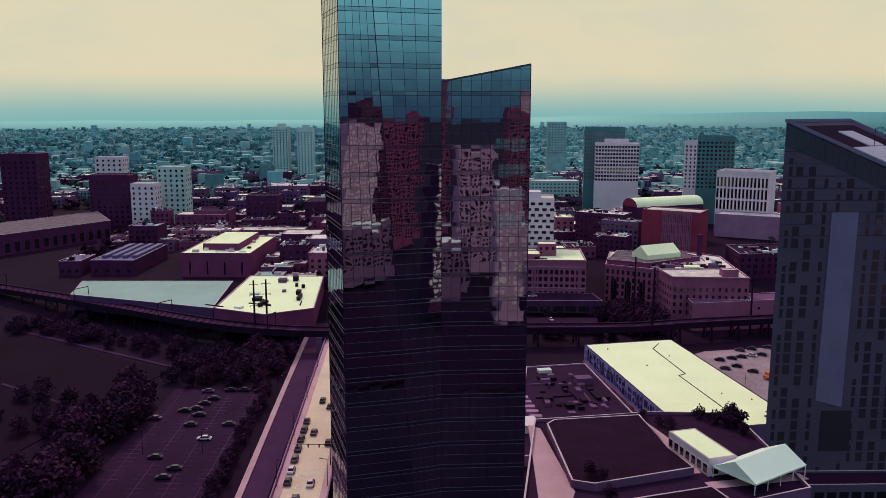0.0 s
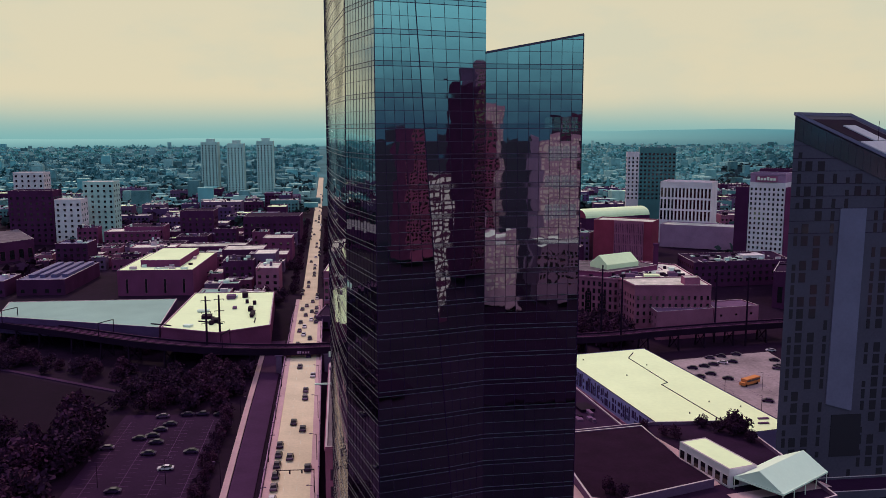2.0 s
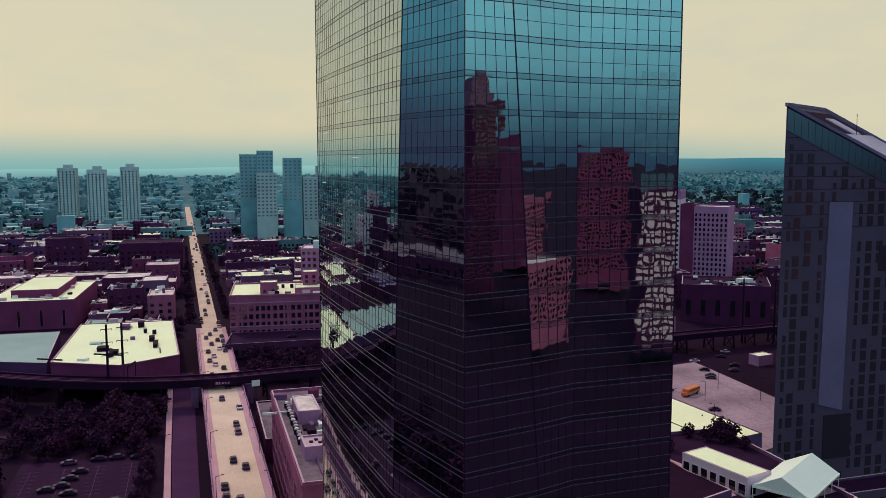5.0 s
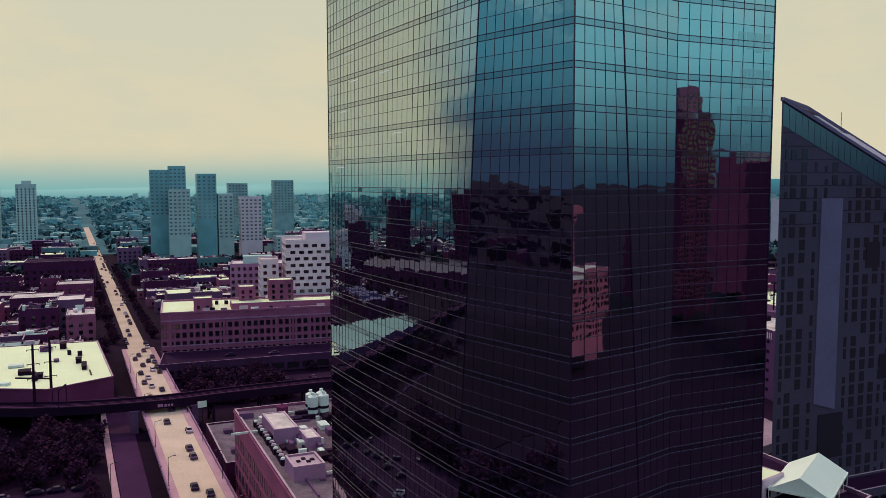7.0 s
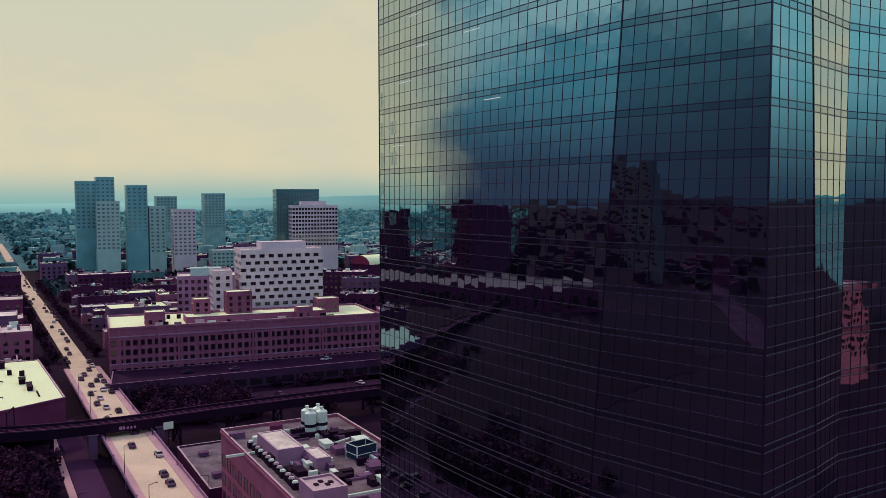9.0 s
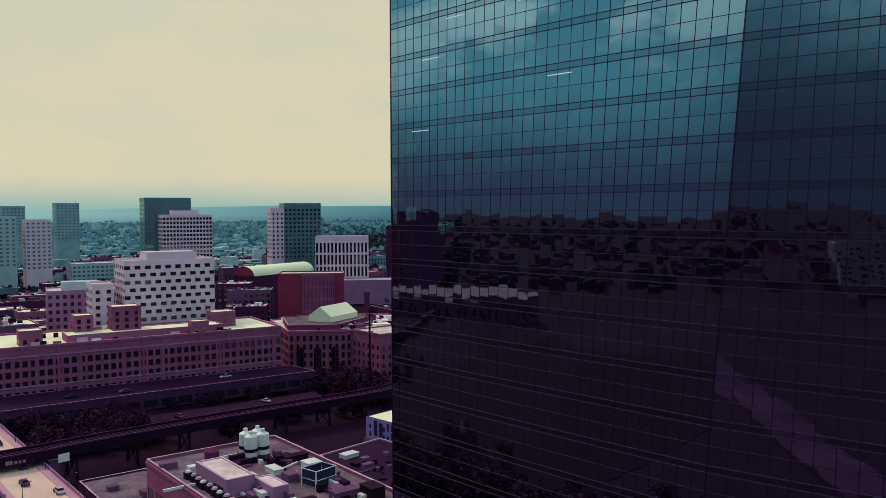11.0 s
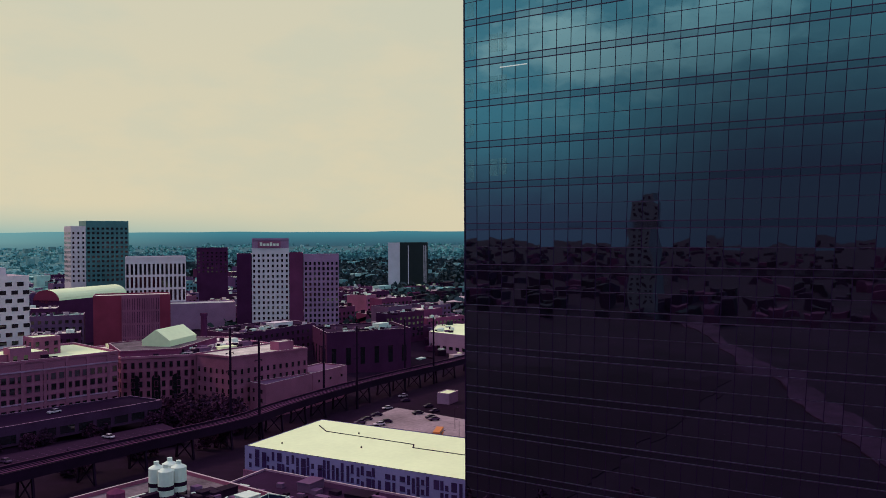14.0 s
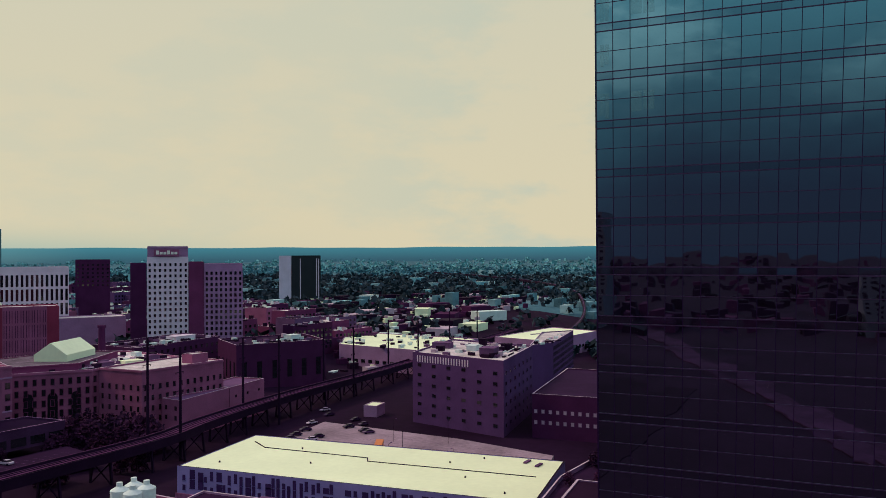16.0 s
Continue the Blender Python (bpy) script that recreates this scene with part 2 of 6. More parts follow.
FAR_WALL = mat("remote walls in pale haze colour", (0.21, 0.31, 0.36), 0.9, var=0.4, bump=0, island=0.5, lean=0)
FAR_ROOF = mat("remote roofs in blue haze colour", (0.10, 0.18, 0.225), 0.9, var=0.5, bump=0, island=0.6, lean=0)
BARK = mat("tree bark", (0.03, 0.018, 0.022), 0.95)
TENT = mat("white tent fabric", (0.72, 0.74, 0.70), 0.6, var=0.06, bump=0.05)
SOLAR = mat("pale roof deck panels", (0.42, 0.40, 0.42), 0.5, 0.2, 0.2)
YELLOW = mat("school bus yellow paint", (0.55, 0.22, 0.06), 0.5, var=0.1, bump=0)
RUBBER = mat("black rubber", (0.012, 0.010, 0.014), 0.8, bump=0)
CAR_DARK = mat("dark car paint", (0.03, 0.022, 0.035), 0.3, 0.0, 0.6, spec=0.15, bump=0)
CAR_PALE = mat("pale car paint", (0.52, 0.42, 0.47), 0.4, 0.0, 0.3, spec=0.2, bump=0)
CAR_GLASS = mat("dark car glass", (0.012, 0.009, 0.013), 0.3, 0.0, 0.2, spec=0.12, bump=0)
CAR_MID = mat("grey car paint", (0.075, 0.055, 0.07), 0.4, 0.0, 0.5, spec=0.2, bump=0)
MURAL = mat("painted mural wall", (0.26, 0.13, 0.16), 0.9, var=0.7, scale=0.2, fine=0.9)
SIGN_WHITE = mat("white sign board", (0.75, 0.68, 0.66), 0.6, var=0.05, bump=0)
CLAD_PALE = mat("pale purple wall panels", (0.165, 0.145, 0.215), 0.6, 0.1, 0.15, lean=0.4)
CLAD_DARK = mat("dark violet wall panels", (0.078, 0.064, 0.092), 0.5, 0.1, 0.25, scale=0.05, lean=0.3)
CLAD_STEEL = mat("steel blue wall cladding", (0.24, 0.25, 0.36), 0.6, 0.1, 0.15)

# ---------------- mesh helpers ----------------


def mesh_of(name, verts, faces, mats, idx=None, smooth=False):
    me = bpy.data.meshes.new(name)
    me.from_pydata([tuple(v) for v in verts], [], faces)
    for m in mats if isinstance(mats, (list, tuple)) else [mats]:
        me.materials.append(m)
    if idx:
        me.polygons.foreach_set("material_index", idx)
    if smooth:
        me.polygons.foreach_set("use_smooth", [True] * len(me.polygons))
    me.update()
    return me


class Mesh:
    """Gathers vertices and faces for one part."""

    def __init__(self):
        self.v, self.f, self.i = [], [], []

    def add(self, verts, faces, i=0):
        n = len(self.v)
        self.v += [tuple(v) for v in verts]
        self.f += [tuple(a + n for a in face) for face in faces]
        self.i += [i] * len(faces)

    def box(self, x0, y0, z0, x1, y1, z1, i=0):
        v = [(x, y, z) for z in (z0, z1) for x, y in ((x0, y0), (x1, y0), (x1, y1), (x0, y1))]
        self.add(v, [(3, 2, 1, 0), (4, 5, 6, 7), (0, 1, 5, 4), (1, 2, 6, 5), (2, 3, 7, 6), (3, 0, 4, 7)], i)

    def prism(self, pts, z0, z1, i=0, top=None):
        """A closed prism over a counter-clockwise outline; z1 may be a list, one height for each corner."""
        n = len(pts)
        z1s = z1 if isinstance(z1, (list, tuple)) else [z1] * n
        v = [(x, y, z0) for x, y in pts] + [(x, y, z) for (x, y), z in zip(pts, z1s)]
        self.add(v, [(a, (a + 1) % n, n + (a + 1) % n, n + a) for a in range(n)] + [tuple(reversed(range(n)))], i)
        self.add(v[n:], [tuple(range(n))], i if top is None else top)

    def beam(self, a, b, w, i=0):
        a, b = Vector(a), Vector(b)
        d = (b - a).normalized()
        u = d.cross(Vector((0, 0, 1)))
        u = u.normalized() if u.length > 0.01 else Vector((1, 0, 0))
        s = d.cross(u).normalized()
        v = [p + u * (w / 2) * p1 + s * (w / 2) * p2 for p in (a, b) for p1, p2 in ((-1, -1), (1, -1), (1, 1), (-1, 1))]
        self.add(v, [(0, 1, 2, 3), (7, 6, 5, 4), (4, 5, 1, 0), (5, 6, 2, 1), (6, 7, 3, 2), (7, 4, 0, 3)], i)

    def tube(self, p, r0, r1, z0, z1, n=8, i=0):
        v = [(p[0] + r * math.cos(a * math.tau / n), p[1] + r * math.sin(a * math.tau / n), z) for r, z in ((r0, z0), (r1, z1)) for a in range(n)]
        self.add(v, [(a, (a + 1) % n, n + (a + 1) % n, n + a) for a in range(n)] + [tuple(reversed(range(n))), tuple(range(n, 2 * n))], i)

    def mesh(self, name, mats, smooth=False):
        return mesh_of(name, self.v, self.f, mats, self.i, smooth)


def part(name, data, parent, label="", m=None):
    ob = new(name, data)
    ob.parent = parent
    if m is not None:
        ob.matrix_basis = m
    if label:
        ob["label"] = label
    return ob


def thing(name, label, category, m=None, group="", kind=""):
    ob = new(name)
    ob.empty_display_size = 0.5
    if m is not None:
        ob.matrix_basis = m
    return tagged(ob, label, category, group, kind)


def solid(name, g, mats, label, category, group="", kind="", m=None):
    ob = new(name, g.mesh(name, mats))
    if m is not None:
        ob.matrix_basis = m
    return tagged(ob, label, category, group, kind)


def smooth(a, b, v):
    t = min(1, max(0, (v - a) / (b - a)))
    return t * t * (3 - 2 * t)


def gz(x, y):
    """Height of the ground; the bridge roadway lies at 0."""
    r = math.hypot(x, y - 200)
    low = -6 - 6 * smooth(60, 190, x) * (1 - smooth(420, 520, y))
    up = smooth(395, 450, y) * (1 - smooth(60, 140, x)) + smooth(430, 540, y) * smooth(60, 140, x)
    z = low + (-0.4 - low) * up
    z += 0.0075 * max(0, r - 650) + 0.016 * max(0, r - 2400) * smooth(0.0, 0.8, x / (r + 1))
    return z - 4 * smooth(60, -40, y) * (1 - smooth(-150, -200, y))


def road_x(y):
    return 3.0 - 0.017 * (y - 225)

# ---------------- ground, roads, river ----------------
rings = [0, 40, 80, 120, 160, 200, 240, 280, 320, 370, 430, 500, 580, 680, 800, 950, 1150, 1400, 1700, 2100, 2600, 3200, 3900, 4600]
SEG = 120
gv, gf = [(0, 200, gz(0, 200))], []
for r in rings[1:]:
    for a in range(SEG):
        x, y = r * math.cos(a * math.tau / SEG), 200 + r * math.sin(a * math.tau / SEG)
        gv.append((x, y, gz(x, y)))
for a in range(SEG):
    gf.append((0, 1 + a, 1 + (a + 1) % SEG))
for k in range(len(rings) - 2):
    for a in range(SEG):
        p, q = 1 + k * SEG, 1 + (k + 1) * SEG
        gf.append((p + a, q + a, q + (a + 1) % SEG, p + (a + 1) % SEG))
# Outer rings north to west use the land colour with painted haze.
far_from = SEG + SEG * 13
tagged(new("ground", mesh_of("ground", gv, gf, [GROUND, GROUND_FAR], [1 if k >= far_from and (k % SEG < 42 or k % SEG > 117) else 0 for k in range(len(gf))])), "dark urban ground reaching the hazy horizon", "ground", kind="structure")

g = Mesh()
g.prism([(-900, -150), (50, -150), (110, -620), (190, -620), (130, -40), (-900, -40)], -10.4, -9.4)
WATER = mat("dark river water", (0.014, 0.010, 0.013), 0.9, 0, 0.2, fine=0.8, bump=0.4, spec=0.0)
solid("water", g, WATER, "dark slow river water", "river", kind="structure")


def strip(name, cx, half, y0, y1, z, m, label, thick=0.3, step=12, cat="road"):
    """A strip along the street, following its line."""
    g = Mesh()
    n = max(1, int((y1 - y0) / step))
    ys = [y0 + (y1 - y0) * k / n for k in range(n + 1)]
    v = []
    for y in ys:
        zz = z(y) if callable(z) else z
        c = cx(y)
        v += [(c - half, y, zz), (c + half, y, zz), (c + half, y, zz - thick), (c - half, y, zz - thick)]
    f = []
    for k in range(n):
        a, b = 4 * k, 4 * k + 4
        f += [(a, a + 1, b + 1, b), (a + 1, a + 2, b + 2, b + 1), (a + 3, a, b, b + 3), (a + 2, a + 3, b + 3, b + 2)]
    f += [(0, 3, 2, 1), (4 * n, 4 * n + 1, 4 * n + 2, 4 * n + 3)]
    g.add(v, f)
    return solid(name, g, m, label, cat, kind="structure")


def road_z(y):
    return 0.0 if y < 450 else gz(road_x(y), y) + 0.42


def walk_line(off):
    return lambda y: road_x(y) + off


strip("bridge_approach", road_x, 7, -380, 20, -0.05, ASPHALT, "dark asphalt bridge approach over the river", 0.9)
strip("road", road_x, 4.0, 460, 1500, road_z, ROAD, "pale concrete avenue running out of town", 0.9)
strip("road", road_x, 5.1, 20, 460, road_z, ROAD, "pale worn concrete avenue with traffic lanes", 0.9)
strip("pavement", walk_line(-5.95), 0.9, 20, 460, lambda y: road_z(y) + 0.16, WALK, "pale raised pavement along the avenue", 1.0, cat="pavement")
strip("pavement", walk_line(6.1), 1.0, 20, 460, lambda y: road_z(y) + 0.16, WALK, "pale raised pavement along the avenue", 1.0, cat="pavement")
# lane marks, each a piece of the road
road_ob = bpy.data.objects["road.001"]
g = Mesh()
g.box(-0.07, -1.5, 0, 0.07, 1.5, 0.008)
DASH = g.mesh("lane_mark", PAINT)
for k, y in enumerate(range(60, 560, 8)):
    for off in (-1.7, 1.7):
        part("lane_mark", DASH, road_ob, m=pose(road_x(y) + off, y, road_z(y) + 0.006, 0, 0, 0.97))
g = Mesh()
for k in range(10):
    g.box(-4.6 + k * 0.95, -1.4, 0, -4.15 + k * 0.95, 1.4, 0.008)
CROSS = g.mesh("crosswalk", PAINT)
for y in (212, 332, 446):
    part("crosswalk", CROSS, road_ob, "faded zebra crossing stripes", pose(road_x(y), y, 0.008 if y < 450 else road_z(y) + 0.01))

# bridge parapets, balusters and piers
for side in (-1, 1):
    rail = thing("bridge_parapet", "low pale concrete bridge parapet with posts", "parapet", group="bridge parapets")
    g = Mesh()
    for y in range(-60, 425, 6):
        xa, xb = road_x(y) + side * 7.15, road_x(y + 6) + side * 7.15
        g.add([(xa - .15, y, 0.1), (xa + .15, y, 0.1), (xa + .15, y, 1.05), (xa - .15, y, 1.05), (xb - .15, y + 6, 0.1), (xb + .15, y + 6, 0.1), (xb + .15, y + 6, 1.05), (xb - .15, y + 6, 1.05)],
              [(0, 1, 5, 4), (1, 2, 6, 5), (2, 3, 7, 6), (3, 0, 4, 7), (0, 3, 2, 1), (4, 5, 6, 7)])
    part("wall", g.mesh("wall", CONCRETE), rail)
    p = Mesh()
    p.box(-0.24, -0.24, 0, 0.24, 0.24, 1.25)
    pm = p.mesh("post", CONCRETE)
    for y in range(-57, 420, 18):
        part("post", pm, rail, m=pose(road_x(y) + side * 7.15, y, 0.05))
for y in range(0, 420, 24):
    pier = Mesh()
    pier.box(-5.5, -0.8, -14, 5.5, 0.8, -0.92)
    pier.box(-6.2, -1.0, -1.9, 6.2, 1.0, -0.93)
    solid("bridge_pier", pier, CONC_GREY, "grey concrete bridge pier under the avenue", "pier", "bridge piers", m=pose(road_x(y), y, 0))

# lower street beside the bridge, car parks, sports fields
def flat(name, pts, z, m, label, cat, thick=0.5):
    g = Mesh()
    g.prism(pts, z - thick, z)
    return solid(name, g, m, label, cat, kind="structure")


flat("lower_street", [(-10.5, 60), (-4.9, 60), (-8.6, 330), (-9.5, 395), (-17, 395), (-15.5, 300)], -5.7, ROAD_DARK, "lower street beside the bridge, shade put into its colour", "road")
flat("lower_pavement", [(-12.6, 60), (-10.8, 60), (-15.8, 300), (-17.2, 395), (-19.2, 395), (-17.6, 300)], -5.55, WALK, "pale pavement along the lower street", "pavement")
LOT = flat("car_park", [(-60, 150), (-20, 150), (-21, 296), (-57, 299)], -5.72, ASPHALT, "dark asphalt car park with worn bay lines", "car park")
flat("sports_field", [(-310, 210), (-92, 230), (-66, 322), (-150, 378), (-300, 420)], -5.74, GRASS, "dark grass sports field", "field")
flat("southern_road", [(-120, 112), (-132, 124), (-330, 196), (-1000, 456), (-1010, 442), (-332, 176), (-134, 108)][::-1], -5.3, ROAD_DIM, "dim road running south past the fields", "road")
flat("footpath", [(-150, 380), (-66, 325), (-65, 326.5), (-149.5, 382)], -5.6, PATH_DIM, "dim footpath along the field", "path")
flat("footpath", [(-125, 306), (-92, 283), (-91.4, 284), (-124.5, 307.5)], -5.6, PATH_DIM, "dim footpath along the field", "path")
g = Mesh()
g.box(-0.05, -2.4, 0, 0.05, 2.4, 0.006)
BAY = g.mesh("bay_line", PAINT_DIM)
for row_x in (-53.5, -44.5, -35.5, -26.5):
    for k in range(36):
        y = 186 + k * 3.0
        part("bay_line", BAY, LOT, m=pose(row_x, y, -5.716, 0, 0, 90))
    long_line = Mesh()
    long_line.box(-0.06, 0, 0, 0.06, 106, 0.006)
    part("row_line", long_line.mesh("row_line", PAINT_DIM), LOT, m=pose(row_x, 186, -5.715))
LOT2 = flat("gravel_lot", [(155, 252), (196, 262), (204, 300), (207, 360), (160, 352), (146, 342)], -8.6, LOT_PALE, "pale worn car park beside the railway", "car park", 4)
for row in range(5):
    for k in range(9):
        part("bay_line", BAY, LOT2, m=pose(163 + row * 7.5 + k * 0.4, 285 + k * 6 - row * 2, -8.596, 0, 0, 8))

# ---------------- the glass tower ----------------
TOP = 190.0
FLOOR = 4.16
Z0 = 74.55 - 20 * FLOOR
C, N, E = Vector((22.2, 128.0)), Vector((37.9, 132.2)), Vector((52.0, 132.6))
NW, SW = Vector((47.5, 189.8)), Vector((14.65, 188.7))


def south_x(y):
    """The bowed south front."""
    s = y - 141.5
    return 18.3 - 0.115 * s + 0.0008 * s * s


def fold_a(z):
    return 15.2 + (82.7 - z) * 0.083


def fold_b(z):
    return 7.6 + (82.7 - z) * 0.075


def front(u, z):
    """Plan of the faces seen: u runs from the south-west edge (0) to the corner (1), the notch (2), the north-east edge (3)."""
    if u <= 1:
        ya = 128 + fold_a(z) * 0.93
        ua = 0.76
        if u <= ua:
            y = 188.7 + (ya - 188.7) * (u / ua)
            return Vector((south_x(y), y))
        a = Vector((south_x(ya), ya))
        return a.lerp(C, (u - ua) / (1 - ua))
    if u <= 2:
        b = C + (N - C).normalized() * fold_b(z) + Vector((0.05, -0.28))
        ub = 1.48
        return C.lerp(b, (u - 1) / (ub - 1)) if u <= ub else b.lerp(N, (u - ub) / (2 - ub))
    return N.lerp(E, u - 2)


cols = [k * 0.76 / 31 for k in range(31)] + [0.76 + k * 0.24 / 10 for k in range(10)]
cols += [1 + k * 0.48 / 5 for k in range(5)] + [1.48 + k * 0.52 / 5 for k in range(5)] + [2 + k / 9 for k in range(9)] + [3]
cols = sorted(cols)


def low_top(u):
    return 101.7 + 2.7 * (u - 2)


def p3(u, z):
    q = front(min(u, 3), z)
    return Vector((q.x, q.y, z))


tower = thing("glass_tower", "tall faceted blue-green glass office tower with bowed side and stepped top", "skyscraper")
core = Mesh()
inner = [SW + Vector((0.9, -0.9))] + [front(u, 0) + Vector((1.0, 1.0)) for u in (0.2, 0.4, 0.6, 0.76)] + [C + Vector((1.2, 1.4)), N + Vector((-0.8, 1.3))]
core.prism([(p.x, p.y) for p in inner] + [(35.5, 188)], -13, TOP - 0.5)
part("core", core.mesh("core", MULLION), tower)
core = Mesh()
core.prism([(37.2, 133.4), (51.0, 133.8), (46.6, 188), (35.6, 188)], -13, [101.2, 103.6, 103.6, 101.2])
part("low_wing", core.mesh("low_wing", MULLION), tower)
rng = random.Random(4)
rows = []
z = -8.0
zs = Z0
while zs < TOP:
    rows += [(zs, zs + 0.66, 1), (zs + 0.66, zs + 2.42, 0), (zs + 2.42, zs + FLOOR, 0)]
    zs += FLOOR
panes, bands, near = Mesh(), Mesh(), []
for za, zb, band in rows:
    for a, b in zip(cols[:-1], cols[1:]):
        zt = zb
        if a >= 1.999:
            if za > low_top(a):
                continue
        q = [p3(a, za), p3(b, za), p3(b, zb), p3(a, zb)]
        if a >= 1.999:
            q[2].z, q[3].z = min(zb, low_top(b)), min(zb, low_top(a))
        nrm = (q[1] - q[0]).cross(q[3] - q[0]).normalized()
        # every pane sits a little out of true
        t1, t2 = rng.gauss(0, 0.0013), rng.gauss(0, 0.0018)
        q = [v - nrm * (t1 * sx + t2 * sz) for v, sx, sz in zip(q, (-1, 1, 1, -1), (-1, -1, 1, 1))]
        if not band and 0.60 <= a < 1.02 and 78 < za < 104 and len(near) < 290:
            near.append(q)
        else:
            (bands if band else panes).add(q, [(0, 1, 2, 3)])
tagged(part("glass_panes", panes.mesh("glass_panes", TOWER_GLASS), tower, "tinted mirror glass panes"), kind="stuff")
tagged(part("spandrel_panes", bands.mesh("spandrel_panes", TOWER_BAND), tower, "darker glass bands at the floors"), kind="stuff")
for q in near:
    c = sum(q, Vector()) / 4
    part("pane", mesh_of("pane", [v - c for v in q], [(0, 1, 2, 3)], TOWER_GLASS), tower, m=Matrix.Translation(c))
uprights, lines = Mesh(), Mesh()
for u in cols:
    top = TOP if u < 2 else low_top(u)
    steps = [-8.0] + [v for v in range(0, int(top), 12)] + [top] if (0.5 < u < 1 or 1 < u < 2) else [-8.0, top]
    w = 0.13 if u in (1, 3, 0) or abs(u - 0.76) < 1e-6 or abs(u - 1.48) < 1e-6 else 0.06
    for za, zb in zip(steps[:-1], steps[1:]):
        uprights.beam(p3(u, za), p3(u, zb), w)
for za, zb, band in rows:
    cc = [c for c in cols if c < 2.0001 or za < low_top(c)]
    w = 0.09 if band else 0.085
    if not band and abs(zb - za - 1.76) > 0.01:
        w = 0.055
    for a, b in zip(cc[:-1], cc[1:]):
        if b > 2.0001 and za > low_top(a):
            continue
        lines.beam(p3(a, za), p3(b, za), w)
for a, b in zip(cols[:-1], cols[1:]):
    if a >= 1.999:
        lines.beam(Vector((*front(a, 100), low_top(a))), Vector((*front(b, 100), low_top(b))), 0.3)
tagged(part("mullions", uprights.mesh("mullions", MULLION), tower, "thin dark vertical mullions"), kind="stuff")
tagged(part("floor_trim", lines.mesh("floor_trim", TRIM), tower, "thin dark floor line trims"), kind="stuff")
back = Mesh()
back.prism([(14.7, 188.75), (36.2, 189.8), (36.2, 188.1), (15.0, 187.8)], -8, TOP)
back.prism([(36.3, 189.2), (47.5, 189), (52.0, 132.7), (51.3, 133.9), (46.6, 188.05), (36.3, 188.1)], -8, 104)
part("rear_wall", back.mesh("rear_wall", TOWER_GLASS), tower)
side = Mesh()
side.prism([(37.25, 132.4), (37.9, 132.2), (36.4, 188.0), (35.7, 188.0)], 101, TOP)
part("upper_side_wall", side.mesh("upper_side_wall", TOWER_GLASS), tower)
# pale panes on the glass: light seen through the corners, put into colour
PALE_PANE = glass_mat("pane with see-through light in its colour", (0.60, 0.77, 0.82), (0.11, 0.20, 0.21), 0.45)
for ua, ub, floors in ((2.60, 2.97, (78.0, 82.2, 86.4, 90.5)), (0.006, 0.02, (66.9, 71.1, 75.2, 79.4, 83.6)), (0.05, 0.085, (66.9, 75.2, 79.4))):
    for zb in floors:
        lean = rng.uniform(0, 0.06) if ua > 1 else 0
        n = 4 if ua > 1 else 2
        for k in range(n):
            a, b = ua + lean + (ub - ua - lean) * k / n, ua + lean + (ub - ua - lean) * (k + 0.86) / n
            low = zb + rng.uniform(0.0, 0.7)
            q = [p3(a, low), p3(b, low), p3(b, zb + 2.3), p3(a, zb + 2.3)]
            out = (q[1] - q[0]).cross(q[3] - q[0]).normalized() * 0.02
            part("pale_pane", mesh_of("pale_pane", [v + out for v in q] + [v - out for v in q], [(0, 1, 2, 3), (7, 6, 5, 4), (0, 4, 5, 1), (1, 5, 6, 2), (2, 6, 7, 3), (3, 7, 4, 0)], PALE_PANE), tower, "pale pane, see-through light put into its colour")
# a few lit ceilings seen through the glass
LIT = bpy.data.materials.new("lit ceiling")
LIT.use_nodes = True
LIT.node_tree.nodes["Principled BSDF"].inputs["Emission Color"].default_value = (0.75, 0.8, 0.8, 1)
LIT.node_tree.nodes["Principled BSDF"].inputs["Emission Strength"].default_value = 0.35
for u, k in ((0.10, 23), (0.14, 25), (0.07, 21), (0.17, 24), (0.35, 24), (0.42, 22)):
    zc = Z0 + k * FLOOR - 0.45
    a, b = p3(u, zc), p3(u + 0.05, zc)
    n = (b - a).cross(Vector((0, 0, 1))).normalized()
    g = Mesh()
    g.beam(a + n * 0.02, b + n * 0.02, 0.09)
    part("ceiling_light", g.mesh("ceiling_light", LIT), tower, "row of lit office ceiling lamps")

# ---------------- generic buildings ----------------
WIN = {}


def window_mesh(w, h, frame_m, glass_m):
    key = (round(w, 2), round(h, 2), frame_m.name, glass_m.name)
    if key not in WIN:
        g = Mesh()
        t = min(0.14, w * 0.12)
        g.box(-w / 2, -0.03, 0, w / 2, 0.02, h, 1)
        for x0, x1, z0, z1 in ((-w / 2 - t, -w / 2, -t, h + t), (w / 2, w / 2 + t, -t, h + t), (-w / 2, w / 2, -t, 0), (-w / 2, w / 2, h, h + t)):
            g.box(x0, -0.09, z0, x1, 0.02, z1, 0)
        WIN[key] = g.mesh("window", [frame_m, glass_m])
    return WIN[key]


def rect(x, y, w, d, rot=0):
    """Corners, counter-clockwise, of a box with its near left corner at x, y, turned by rot degrees."""
    c, s = math.cos(radians(rot)), math.sin(radians(rot))
    return [(x + a * c - b * s, y + a * s + b * c) for a, b in ((0, 0), (w, 0), (w, d), (0, d))]


